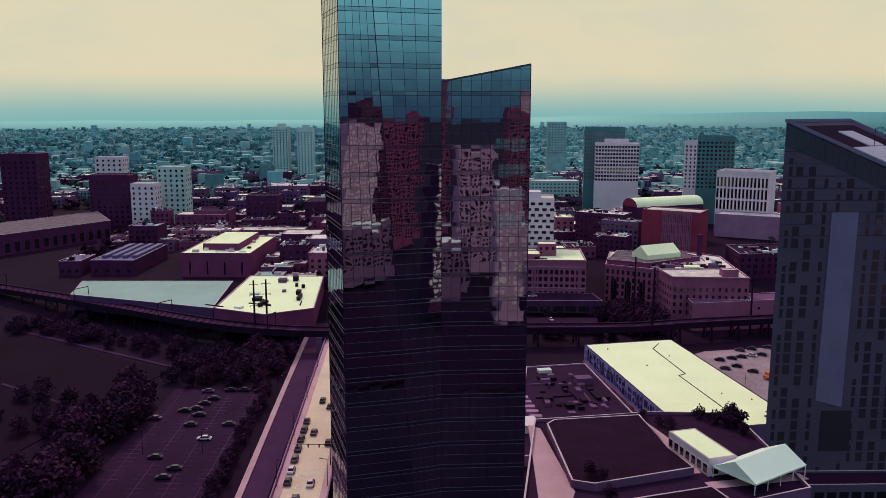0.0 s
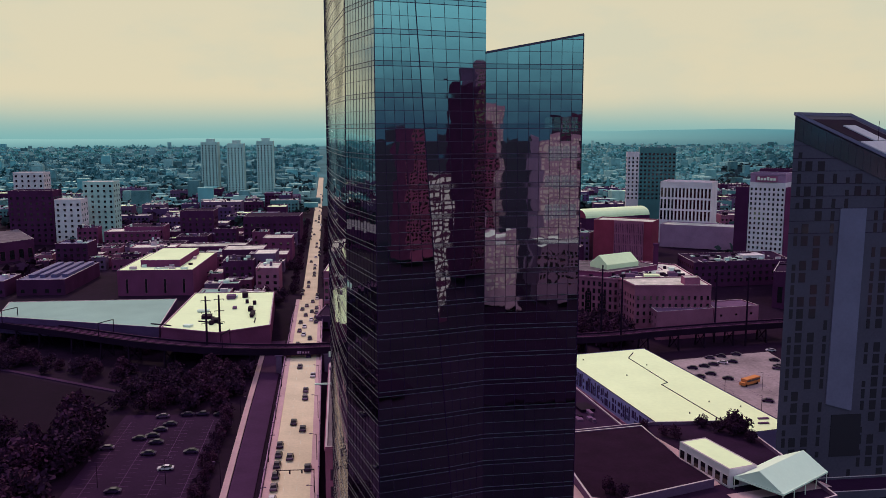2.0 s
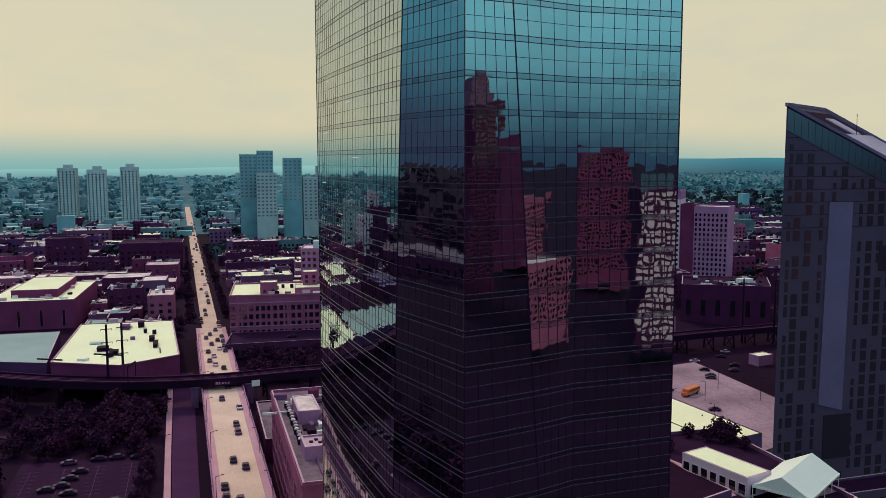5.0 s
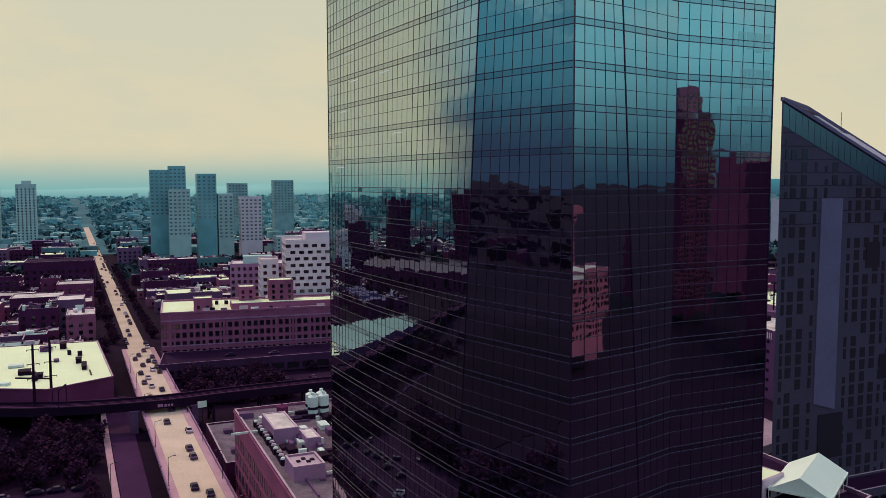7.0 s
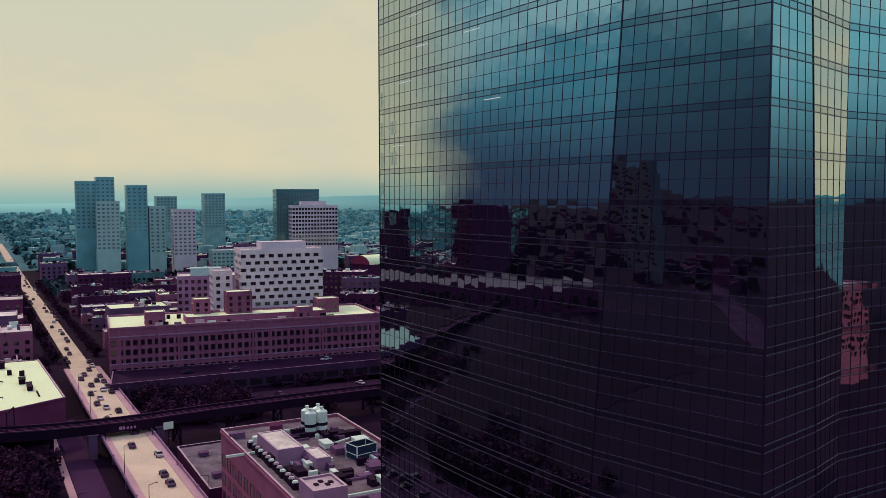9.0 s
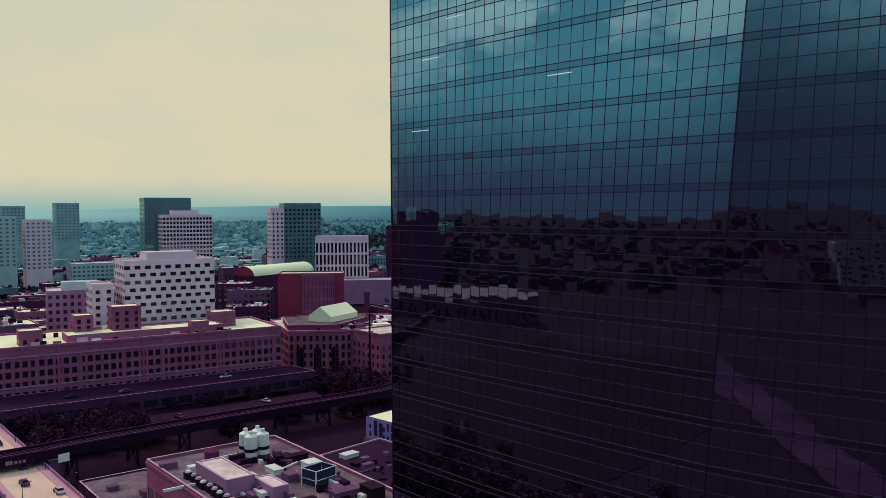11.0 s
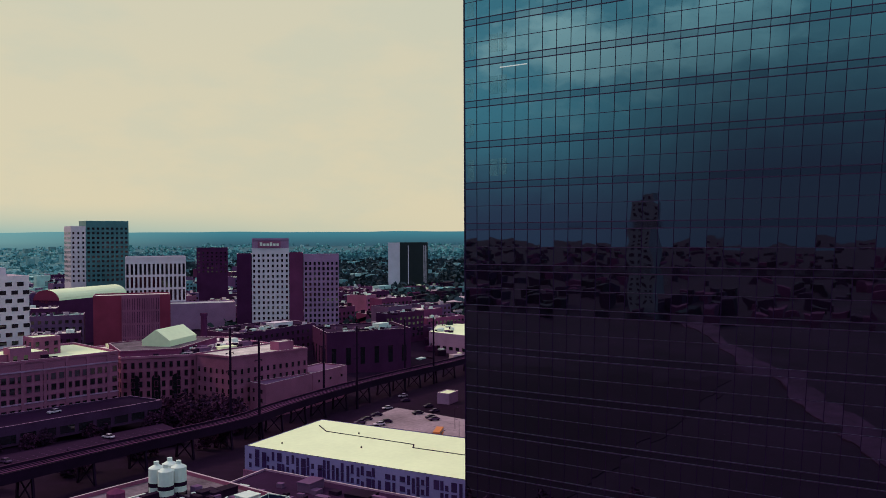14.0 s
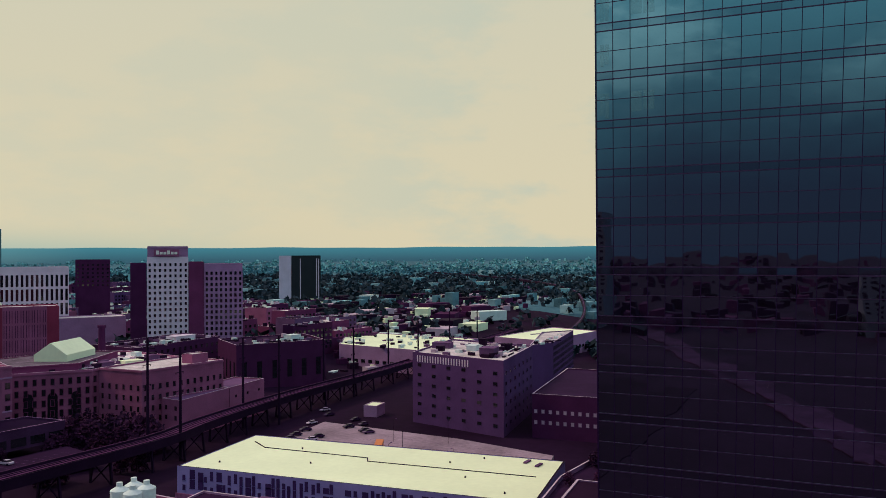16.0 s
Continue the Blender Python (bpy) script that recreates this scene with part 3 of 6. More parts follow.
def building(name, label, pts, z0, z1, wall, roof, cat="building", win=None, faces=(0, 3), parapet=0.7, group="", frame_m=None, glass=None, cornice=False, joined=False, stagger=0.0, coping=None):
    """A block with parapet and roof; win = (spacing, floor height, width, height, sill, first floor)."""
    ob = thing(name, label, cat, group=group)
    g = Mesh()
    g.prism(pts, z0, z1)
    wall_ob = part("wall", g.mesh("wall", wall), ob)
    c = Vector((sum(p[0] for p in pts) / len(pts), sum(p[1] for p in pts) / len(pts)))
    inn = []
    n = len(pts)
    for k in range(n):
        p, a, b = Vector(pts[k]), Vector(pts[k - 1]), Vector(pts[(k + 1) % n])
        u, v = (a - p).normalized(), (b - p).normalized()
        q = p + (u + v) * 0.45 / max(0.35, abs(u.x * v.y - u.y * v.x))
        inn.append((q.x, q.y))
    if parapet:
        g = Mesh()
        v = [(x, y, z1 + parapet) for x, y in pts] + [(x, y, z1 + parapet) for x, y in inn] + [(x, y, z1) for x, y in pts] + [(x, y, z1) for x, y in inn]
        for k in range(n):
            j = (k + 1) % n
            g.add([v[k], v[j], v[n + j], v[n + k], v[2 * n + k], v[2 * n + j], v[3 * n + j], v[3 * n + k]], [(4, 5, 1, 0), (7, 3, 2, 6)])
            g.add([v[k], v[j], v[n + j], v[n + k]], [(0, 1, 2, 3)], 1)
        part("parapet", g.mesh("parapet", [wall, coping or COPING]), wall_ob)
    g = Mesh()
    g.prism(inn, z1 + 0.004, z1 + 0.10)
    part("roof", g.mesh("roof", roof), ob)
    if cornice:
        for k in range(n):
            a, b = Vector((*pts[k], z1 + 0.1)), Vector((*pts[(k + 1) % n], z1 + 0.1))
            g = Mesh()
            g.beam(a, b, 0.5)
            part("cornice", g.mesh("cornice", wall), wall_ob)
    if win:
        sp, fh, w, h, sill, first = win
        me = window_mesh(w, h, frame_m or wall, glass or CITY_GLASS)
        grid = Mesh()
        for k in faces:
            a, b = Vector(pts[k]), Vector(pts[(k + 1) % n])
            ln = (b - a).length
            ang = math.degrees(math.atan2(b.y - a.y, b.x - a.x))
            cnt = max(1, int((ln - 1.2) / sp))
            fl = int((z1 - first - 0.4) / fh)
            for f in range(fl):
                for i in range(cnt):
                    p = a.lerp(b, (i + 0.5 + (stagger if f % 2 else -stagger)) / cnt)
                    m = pose(p.x, p.y, first + f * fh + sill, 0, 0, ang)
                    if joined:
                        grid.add([m @ Vector(v) for v in ((-w / 2, -0.05, 0), (w / 2, -0.05, 0), (w / 2, -0.05, h), (-w / 2, -0.05, h), (-w / 2 - .1, -0.12, -.15), (w / 2 + .1, -0.12, -.15), (w / 2 + .1, 0, -.02), (-w / 2 - .1, 0, -.02))], [(0, 1, 2, 3)], 1)
                        grid.add([m @ Vector(v) for v in ((-w / 2 - .1, -0.12, -.15), (w / 2 + .1, -0.12, -.15), (w / 2 + .1, -0.12, 0), (-w / 2 - .1, -0.12, 0), (w / 2 + .1, 0, 0), (-w / 2 - .1, 0, 0))], [(0, 1, 2, 3), (3, 2, 4, 5)], 0)
                    else:
                        part("window", me, ob, m=m)
        if grid.v:
            tagged(part("glazing", grid.mesh("glazing", [frame_m or wall, glass or CITY_GLASS]), ob), kind="stuff")
    return ob


def roof_box(x, y, w, d, z, h, m, rot=0, label="metal plant box on a roof", name="rooftop_unit", cat="roof unit"):
    ob = thing(name, label, cat, pose(x, y, z, 0, 0, rot), group="rooftop units")
    g = Mesh()
    g.box(0, 0, 0.12, w, d, h)
    casing = part("casing", g.mesh("casing", m), ob)
    g = Mesh()
    g.box(-0.12, -0.12, h, w + 0.12, d + 0.12, h + 0.14)
    part("lid", g.mesh("lid", m), casing)
    g = Mesh()
    g.box(0.1, 0.1, 0, w - 0.1, d - 0.1, 0.12)
    part("curb", g.mesh("curb", STEEL), ob)
    return ob


def roof_plant(ob, pts, z, n, rg, mats, hmax=2.4):
    """Small plant, vents and pipes scattered over the flat roof of a building, as one joined part."""
    g = Mesh()
    c = Vector((sum(p[0] for p in pts) / len(pts), sum(p[1] for p in pts) / len(pts)))
    k = len(pts)
    for i in range(n):
        j = rg.randrange(k)
        a, b = Vector(pts[j]), Vector(pts[(j + 1) % k])
        e = (b - a).normalized()
        p = c.lerp(a.lerp(b, rg.random()), 0.86 * rg.random() ** 0.5)
        w, d, h = rg.uniform(0.8, 4.0), rg.uniform(0.7, 2.6), rg.uniform(0.5, hmax)
        if rg.random() < 0.2:
            w, d, h = rg.uniform(6, 14), 0.4, 0.5
        o = Vector((-e.y, e.x))
        g.prism([tuple(p), tuple(p + e * w), tuple(p + e * w + o * d), tuple(p + o * d)], z, z + h, rg.randrange(len(mats)))
    deck = [o for o in ob.children if o.name.split(".")[0] == "roof"][0]
    return tagged(part("roof_plant", g.mesh("roof_plant", mats), deck, "scattered small roof plant and pipes"), kind="stuff")


PIPE_WHITE = mat("white painted tank steel", (0.62, 0.64, 0.66), 0.5, 0.1, 0.15)
PLANT = [CONC_GREY, PIPE_WHITE, STEEL, COPING, STEEL]
r_roof = random.Random(41)
# brick warehouse beside the avenue
WH = rect(12.6, 204, 29.5, 71.5, 0)
wh = building("brick_warehouse", "pink brick warehouse with railings and tanks on its flat roof", WH, -7, 16.3, BRICK_PINK, ROOF_PATCH, "warehouse", (4.6, 4.3, 2.5, 2.6, 0.9, -5), (0, 3), 0.8, frame_m=BRICK, glass=PANE_DIM, cornice=True)
roof_plant(wh, rect(14, 206, 26, 68), 16.4, 90, r_roof, [STEEL, CONC_GREY, STEEL, PIPE_WHITE], 1.5)
stair = building("stair_tower", "pale brick stair tower with a coffered flat roof", rect(14.9, 218.3, 6.5, 8), 16.4, 19.0, CONCRETE, COPING, "stair tower", None, (), 0.5)
g = Mesh()
for dx, dy in ((1.5, 3.4), (2.8, 4.6), (3.4, 2.6), (4.4, 3.6)):
    g.box(14.9 + dx, 218.3 + dy, 19.11, 15.7 + dx, 219.3 + dy, 19.35)
solid("roof_hatches", g, STEEL, "small dark hatches on the stair tower roof", "hatch", kind="stuff")
building("roof_penthouse", "pale stucco penthouse on the warehouse roof", rect(16.6, 244.5, 5.6, 14.5), 16.4, 19.4, CONCRETE, ROOF_PALE, "penthouse", None, (), 0.25)
building("roof_penthouse", "small pale stucco penthouse on the warehouse roof", rect(22.4, 237.5, 3.2, 7.5), 16.4, 18.7, CONCRETE, ROOF_PALE, "penthouse", None, (), 0.2)
for k, (dx, dy) in enumerate(((0, 0), (2.9, 0.4), (0.2, 3.0), (3.1, 3.3))):
    tk = thing("roof_tank", "white rooftop water tank with dark band and small cap", "tank", pose(30.5 + dx, 263.5 + dy, 16.4), "white roof tanks")
    g = Mesh()
    g.tube((0, 0), 1.35, 1.35, 0.7, 4.9, 14)
    tank_body = part("body", g.mesh("body", PIPE_WHITE, False), tk)
    g = Mesh()
    g.tube((0, 0), 1.35, 0.5, 4.9, 5.4, 14)
    g.tube((0, 0), 0.45, 0.45, 5.4, 6.0, 10)
    part("cap", g.mesh("cap", PIPE_WHITE), tank_body)
    g = Mesh()
    g.tube((0, 0), 1.4, 1.4, 1.7, 2.4, 14)
    part("band", g.mesh("band", STEEL), tank_body, "dark band round the tank")
    for sx, sy in ((-.9, -.9), (.9, -.9), (.9, .9), (-.9, .9)):
        g = Mesh()
        g.box(sx - .1, sy - .1, 0, sx + .1, sy + .1, 0.75)
        part("leg", g.mesh("leg", STEEL), tk)
drum = thing("roof_drum", "rusty brown cylindrical roof drum", "drum", pose(23.5, 267.5, 16.4))
g = Mesh()
g.tube((0, 0), 1.5, 1.5, 0, 2.2, 16)
part("body", g.mesh("body", BRICK), drum)
g = Mesh()
g.tube((0, 0), 1.5, 0.3, 2.2, 2.8, 16)
part("lid", g.mesh("lid", BRICK), drum)
for x, y, w, d, h, m in ((34, 240, 4, 5, 1.6, CONC_GREY), (36, 249, 3, 3, 1.3, PIPE_WHITE), (31, 230, 5, 2.5, 1.4, CONC_GREY), (36.5, 256, 3.5, 2, 1.2, STEEL), (29, 250, 2, 4, 1.1, PIPE_WHITE),
                         (30, 222, 3, 3, 1.5, PIPE_WHITE), (36, 226, 3, 4, 2.2, STEEL), (24, 212, 4, 3, 1.6, CONC_GREY), (33, 257, 1.6, 1.6, 1.5, STEEL), (22.5, 228, 2.5, 3, 1.2, STEEL)):
    roof_box(x, y, w, d, 16.4, h, m)
screen = thing("roof_screen", "dark green screened frame on the warehouse roof", "screen", pose(31.5, 238, 16.4, 0, 0, 12))
GREEN = mat("dark green mesh", (0.02, 0.05, 0.05), 0.7)
for a, b in (((0, 0), (5, 0)), ((5, 0), (5, 4)), ((5, 4), (0, 4)), ((0, 4), (0, 0))):
    g = Mesh()
    g.beam((*a, 1.6), (*b, 1.6), 0.12)
    g.beam((*a, 3.4), (*b, 3.4), 0.12)
    part("bar", g.mesh("bar", PIPE_WHITE), screen)
    g = Mesh()
    g.prism([a, b, (b[0] + .05, b[1] + .05), (a[0] + .05, a[1] + .05)], 0.5, 3.3)
    part("panel", g.mesh("panel", GREEN), screen)
for sx, sy in ((0, 0), (5, 0), (5, 4), (0, 4)):
    g = Mesh()
    g.box(sx - .1, sy - .1, 0, sx + .1, sy + .1, 3.5)
    part("post", g.mesh("post", PIPE_WHITE), screen)
duct = Mesh()
for k in range(9):
    duct.beam((30 + (k % 3) * 2.2, 214 + k * 5.5, 16.8), (33.5 + (k % 2) * 3, 216 + k * 5.5, 16.8), 0.3)
solid("roof_ducts", duct, PIPE_WHITE, "pale pipes and ducts on the warehouse roof", "pipes", kind="stuff")
for k in range(13):
    y = 229.5 + k * 2.5
    fan = thing("roof_fan", "dark roof fan with a pale round cowl", "fan", pose(15.2 + (k % 3) * 0.12, y, 16.4), "warehouse roof fans")
    g = Mesh()
    g.box(-0.55, -0.85, 0, 0.75, 0.85, 1.25)
    part("casing", g.mesh("casing", STEEL), fan)
    g = Mesh()
    g.tube((0.1, 0), 0.62, 0.46, 1.25, 1.6, 12)
    part("cowl", g.mesh("cowl", COPING if k % 3 else PIPE_WHITE), fan, "pale round cowl")
building("low_brick_annex", "low brick annex with a patched dark roof", rect(11.2, 282, 17, 40), -7, 0.2, BRICK_DARK, ROOF_PATCH, "annex", (4, 3, 1.5, 1.4, 0.9, -5.5), (0, 3), 0.6)
for x, y, w, d, h in ((14, 290, 3, 2, 1.2), (20, 300, 2, 3, 1.4), (15, 310, 2.5, 2, 1.0)):
    roof_box(x, y, w, d, 0.3, h, CONC_GREY)

# long hall with white roof
HALL = [(114, 235), (152, 242), (140, 336), (102, 329)]
hall = building("white_roof_hall", "long hall with cream membrane roof and steel blue cladding", HALL, -13, 1.4, CLAD_STEEL, ROOF_WHITE, "hall", parapet=0.25, coping=STEEL)
HV = Vector((102 - 114, 329 - 235)).normalized()
HN = Vector((-HV.y, HV.x))
r2 = random.Random(9)
for w in (0.9, 1.6):
    for h in (1.3, 2.3):
        g = Mesh()
        g.box(-w / 2, -0.06, 0, w / 2, 0.02, h)
        g.box(-w / 2 - 0.08, -0.09, -0.1, w / 2 + 0.08, 0.02, 0)
        WIN[("hall", w, h)] = g.mesh("window", WDARK)
k = 1.2
while k < 93:
    w = r2.choice((0.9, 0.9, 1.6))
    p = Vector((114, 235)) + HV * k
    for lvl in (-1.5, -4.0):
        if r2.random() < 0.9:
            h = r2.choice((1.3, 2.3, 2.3))
            part("window", WIN[("hall", w, h)], hall, m=pose(p.x, p.y, lvl - r2.choice((0, 0.5)) + 0.2, 0, 0, math.degrees(math.atan2(-HV.y, -HV.x))))
    k += w + r2.choice((0.5, 0.7, 1.0))
low = Mesh()
a, b = Vector((113.7, 235)) - HN * -0.0, Vector((101.7, 329))
low.prism([(a.x - .35, a.y), (a.x, a.y), (b.x, b.y), (b.x - .35, b.y)], -13, -5.2)
part("mural_wall", low.mesh("mural_wall", MURAL), hall, "painted mural on the lower wall")
seams = Mesh()
for p, q in (((133, 330), (128.5, 322.5)), ((128.5, 322.5), (131.5, 290)), ((131.5, 290), (128.5, 288)), ((128.5, 288), (134.2, 243))):
    seams.beam((*p, 1.53), (*q, 1.53), 0.28)
part("roof_seam", seams.mesh("roof_seam", STEEL), hall, "dark expansion joint across the roof")
for x, y in ((143, 246), (145, 250)):
    g = Mesh()
    g.box(x, y, 1.52, x + 3.4, y + 0.9, 1.9)
    part("roof_vent", g.mesh("roof_vent", CONC_GREY), hall)
for x, y in ((120, 300), (110, 322), (137, 268), (126, 258), (118, 244), (132, 312), (145, 262)):
    g = Mesh()
    g.tube((x, y), 0.25, 0.2, 1.5, 1.95, 8)
    part("roof_drain", g.mesh("roof_drain", STEEL), hall)

# car park block with green roof, pavilion and tent
building("garage_block", "car park block with dark planted roof garden and pale rim", [(55, 160), (104, 168), (123.6, 175), (123.6, 222.5), (100, 224), (66, 219)], -11, 11.2, CONC_GREY, ROOF_DARK, "car park", (5, 3.3, 4.2, 1.3, 1.2, -8), (0, 5), 1.0)
GARDEN = mat("planted roof soil", (0.015, 0.009, 0.012), 0.95, var=0.5, scale=0.15, bump=0.4)
garden = building("roof_garden", "dark planted roof garden with a rounded pale rim", [(69, 178), (74, 176), (99.5, 184), (96.5, 196), (95.5, 219), (71, 216), (68.5, 213)], 11.3, 12.9, CONC_GREY, GARDEN, "roof garden", parapet=0.35)
building("planter_bed", "dark planted bed beside the roof terrace", [(82, 164.5), (103, 169), (101, 176), (80, 170)], 11.3, 12.2, CONCRETE, GARDEN, "planter", parapet=0.2)
pav = building("roof_pavilion", "low white pavilion with flat roof and glazed front", rect(102.5, 183, 7.6, 18, 14), 11.3, 15.6, CONC_WHITE, ROOF_WHITE, "pavilion", (2.2, 3, 1.7, 2.2, 0.3, 11.5), (0, 3), 0.15)
tent = thing("party_tent", "white gabled fabric tent on the roof terrace", "tent", pose(103.5, 182.5, 11.35, 0, 0, -58))
g = Mesh()
L, W2, EV, RG = 11.5, 19.0, 2.9, 6.1
g.add([(0, 0, EV), (L, 0, EV), (L, W2, EV), (0, W2, EV), (L / 2, 0, RG), (L / 2, W2, RG)], [(0, 4, 5, 3), (1, 2, 5, 4), (0, 1, 4), (2, 3, 5)])
part("roof", g.mesh("roof", TENT), tent)
g = Mesh()
for a, b in (((0, 0), (L, 0)), ((0, W2), (L, W2)), ((0, 0), (0, W2)), ((L, 0), (L, W2))):
    g.beam((*a, EV - 0.2), (*b, EV - 0.2), 0.4)
part("valance", g.mesh("valance", TENT), tent)
for x in (0, L):
    for k in range(5):
        g = Mesh()
        g.beam((x, k * W2 / 4, 0), (x, k * W2 / 4, EV), 0.14)
        part("post", g.mesh("post", SIGN_WHITE), tent)
flat("terrace_path", [(60, 164), (66, 165), (69.5, 176), (67, 214), (64, 217)], 11.36, WALK, "pale paved path on the roof terrace", "path", 0.05)
flat("terrace_path", [(96.8, 197), (99, 184.5), (101.5, 185), (101, 203), (97, 218.5)], 11.36, WALK, "pale paved path on the roof terrace", "path", 0.05)
flat("terrace_path", [(101.2, 176.5), (126, 181), (125, 184), (100.6, 180)], 11.36, WALK, "pale paved path on the roof terrace", "path", 0.05)
# dark low roofs between the tower and the hall
building("low_dark_block", "low block with dark patched roof beside the hall", [(62, 228), (108, 236), (100, 318), (76, 314)], -12, -3.4, CONCRETE, ROOF_DARK, "building", parapet=0.6)
for x, y, w, d, h, m in ((92, 292, 6, 4, 2.4, CONC_GREY), (66, 246, 6, 8, 2.6, CONC_WHITE), (96, 276, 5, 7, 0.9, STEEL), (80, 306, 5, 3, 1.2, PIPE_WHITE), (84, 268, 3, 3, 1.2, STEEL), (90, 250, 2, 2, 1.0, STEEL)):
    roof_box(x, y, w, d, -3.3, h, m, 8)
roof_plant(bpy.data.objects["low_dark_block"], [(66, 232), (104, 238), (98, 314), (79, 311)], -3.3, 60, r_roof, [STEEL, CONC_GREY, STEEL], 1.4)
steps = thing("terrace_steps", "pale slatted terraces beside the low dark roof", "steps")
for k in range(12):
    g = Mesh()
    g.box(66 + k * 0.55, 296 - k * 4.6, -3.3, 70 + k * 0.55, 298.2 - k * 4.6, -2.6)
    part("step", g.mesh("step", CONCRETE), steps)

# dark sheared tower
evo = thing("sheared_tower", "dark violet residential tower with sloping roof and pale recessed strip", "skyscraper")
EP = [(124.2, 202.6), (178, 202.6), (201, 217.3), (147.4, 217.3)]
EZ = [94.4, 71.5, 71.5, 94.4]
g = Mesh()
g.prism(EP, -13, EZ)
part("wall", g.mesh("wall", CLAD_DARK), evo)


def evo_top(x):
    return 94.4 - (x - 124.2) * 0.4257


r3 = random.Random(21)
EG = {}
for w, h in ((0.9, 2.4), (0.9, 1.5), (1.7, 2.4)):
    g = Mesh()
    g.box(-w / 2, -0.10, 0, w / 2, 0.02, h)
    EG[(w, h)] = g.mesh("window", EVO_GLASS)
# slit windows stacked in broken upright rows
x = 125.6
while x < 176.5:
    w = r3.choice((0.9, 0.9, 1.7))
    run = r3.randrange(2, 7)
    for f in range(33):
        zf = -6 + f * 3.0
        run -= 1
        if run < 0:
            run = r3.randrange(2, 8)
            continue
        if (135.2 < x < 145.2 and 5 < zf < 72) or zf + 8.6 > evo_top(x + 1):
            continue
        part("window", EG[(w, r3.choice((2.4, 2.4, 1.5)) if w < 1 else 2.4)], evo, m=pose(x + w / 2, 202.6, zf))
    x += w + r3.choice((1.0, 1.5, 1.5, 2.4))
# glazed crown under the sloping roof, in bays
for k in range(27):
    xa, xb = 124.5 + k * 1.96, 124.5 + (k + 1) * 1.96 - 0.12
    g = Mesh()
    za, zb = evo_top(xa), evo_top(xb)
    g.add([(xa, 202.5, za - 5.6), (xb, 202.5, zb - 5.6), (xb, 202.5, zb - 0.6), (xa, 202.5, za - 0.6), (xa, 202.6, za - 5.6), (xb, 202.6, zb - 5.6), (xb, 202.6, zb - 0.6), (xa, 202.6, za - 0.6)],
          [(0, 1, 2, 3), (0, 3, 7, 4), (2, 1, 5, 6), (3, 2, 6, 7), (1, 0, 4, 5)])
    part("crown_pane", g.mesh("crown_pane", CROWN_GLASS), evo, "blue glazed crown pane")
for xd, zd in ((152.5, 55), (158.5, 27), (138.5, 9)):
    g = Mesh()
    g.box(xd, 202.42, zd, xd + (8 if xd < 140 else 4.6), 202.6, zd + (11 if xd < 140 else 6.2))
    part("dark_panel", g.mesh("dark_panel", EVO_GLASS), evo, "large dark recessed panel")
g = Mesh()
g.add([(136.6, 202.3, 23), (143.6, 202.3, 21), (143.9, 202.3, 72), (137.1, 202.3, 72), (136.6, 202.6, 23), (143.6, 202.6, 21), (143.9, 202.6, 72), (137.1, 202.6, 72)],
      [(0, 1, 2, 3), (0, 3, 7, 4), (2, 1, 5, 6), (3, 2, 6, 7), (1, 0, 4, 5)])
part("pale_strip", g.mesh("pale_strip", CLAD_PALE), evo, "tall pale smooth wall panel strip")
for zf in range(66, 92, 3):
    g = Mesh()
    x1 = min(178, 124.2 + (94.4 - zf) / 0.4257 - 0.5)
    g.box(124.2, 202.53, zf, x1, 202.6, zf + 0.12)
    part("floor_line", g.mesh("floor_line", MULLION), evo)
for a, b, za, zb in ((0, 1, 94.4, 71.5), (1, 2, 71.5, 71.5), (3, 0, 94.4, 94.4), (2, 3, 71.5, 94.4)):
    g = Mesh()
    g.beam((*EP[a], za + 0.2), (*EP[b], zb + 0.2), 0.75)
    part("roof_rim", g.mesh("roof_rim", CLAD_PALE), evo)
def roof_slab(x0, x1, y0, y1, lift, thick):
    """A slab lying on the sloping roof."""
    v = []
    for x, y in ((x0, y0), (x1, y0), (x1, y1), (x0, y1)):
        v.append((x + (y - 202.6) * 1.565, y, 94.4 - (x - 124.2) * 0.4257 + lift))
    g = Mesh()
    g.add(v + [(a, b, c + thick) for a, b, c in v], [(4, 5, 6, 7), (0, 1, 5, 4), (1, 2, 6, 5), (2, 3, 7, 6), (3, 0, 4, 7)])
    return g


# Flat dark slab lying on the roof, painted shade for a recess.
g = roof_slab(127, 139, 204.4, 215.8, 0.02, 0.1)
part("roof_well", g.mesh("roof_well", STEEL), evo, "dark slab in place of a shaded roof well")
for x0 in range(140, 176, 6):
    g = roof_slab(x0, x0 + 5.9, 204.0, 216.6, 0.12, 0.3)
    part("roof_deck", g.mesh("roof_deck", SOLAR), evo, "pale roof deck panels")
g = roof_slab(131, 139.5, 208.5, 212, 0.14, 0.3)
part("roof_deck", g.mesh("roof_deck", SOLAR), evo, "pale roof deck panels")
g = Mesh()
g.tube((150, 209), 0.12, 0.05, 84, 93, 6)
part("mast", g.mesh("mast", STEEL), evo)
building("tower_podium", "dark glazed podium under the violet tower", [(124, 194), (182, 194), (203, 202.4), (124, 202.4)], -13, 3, CLAD_DARK, ROOF_DARK, "podium", (3, 3.4, 2.4, 2.2, 0.6, -8), (0,), 0.6)

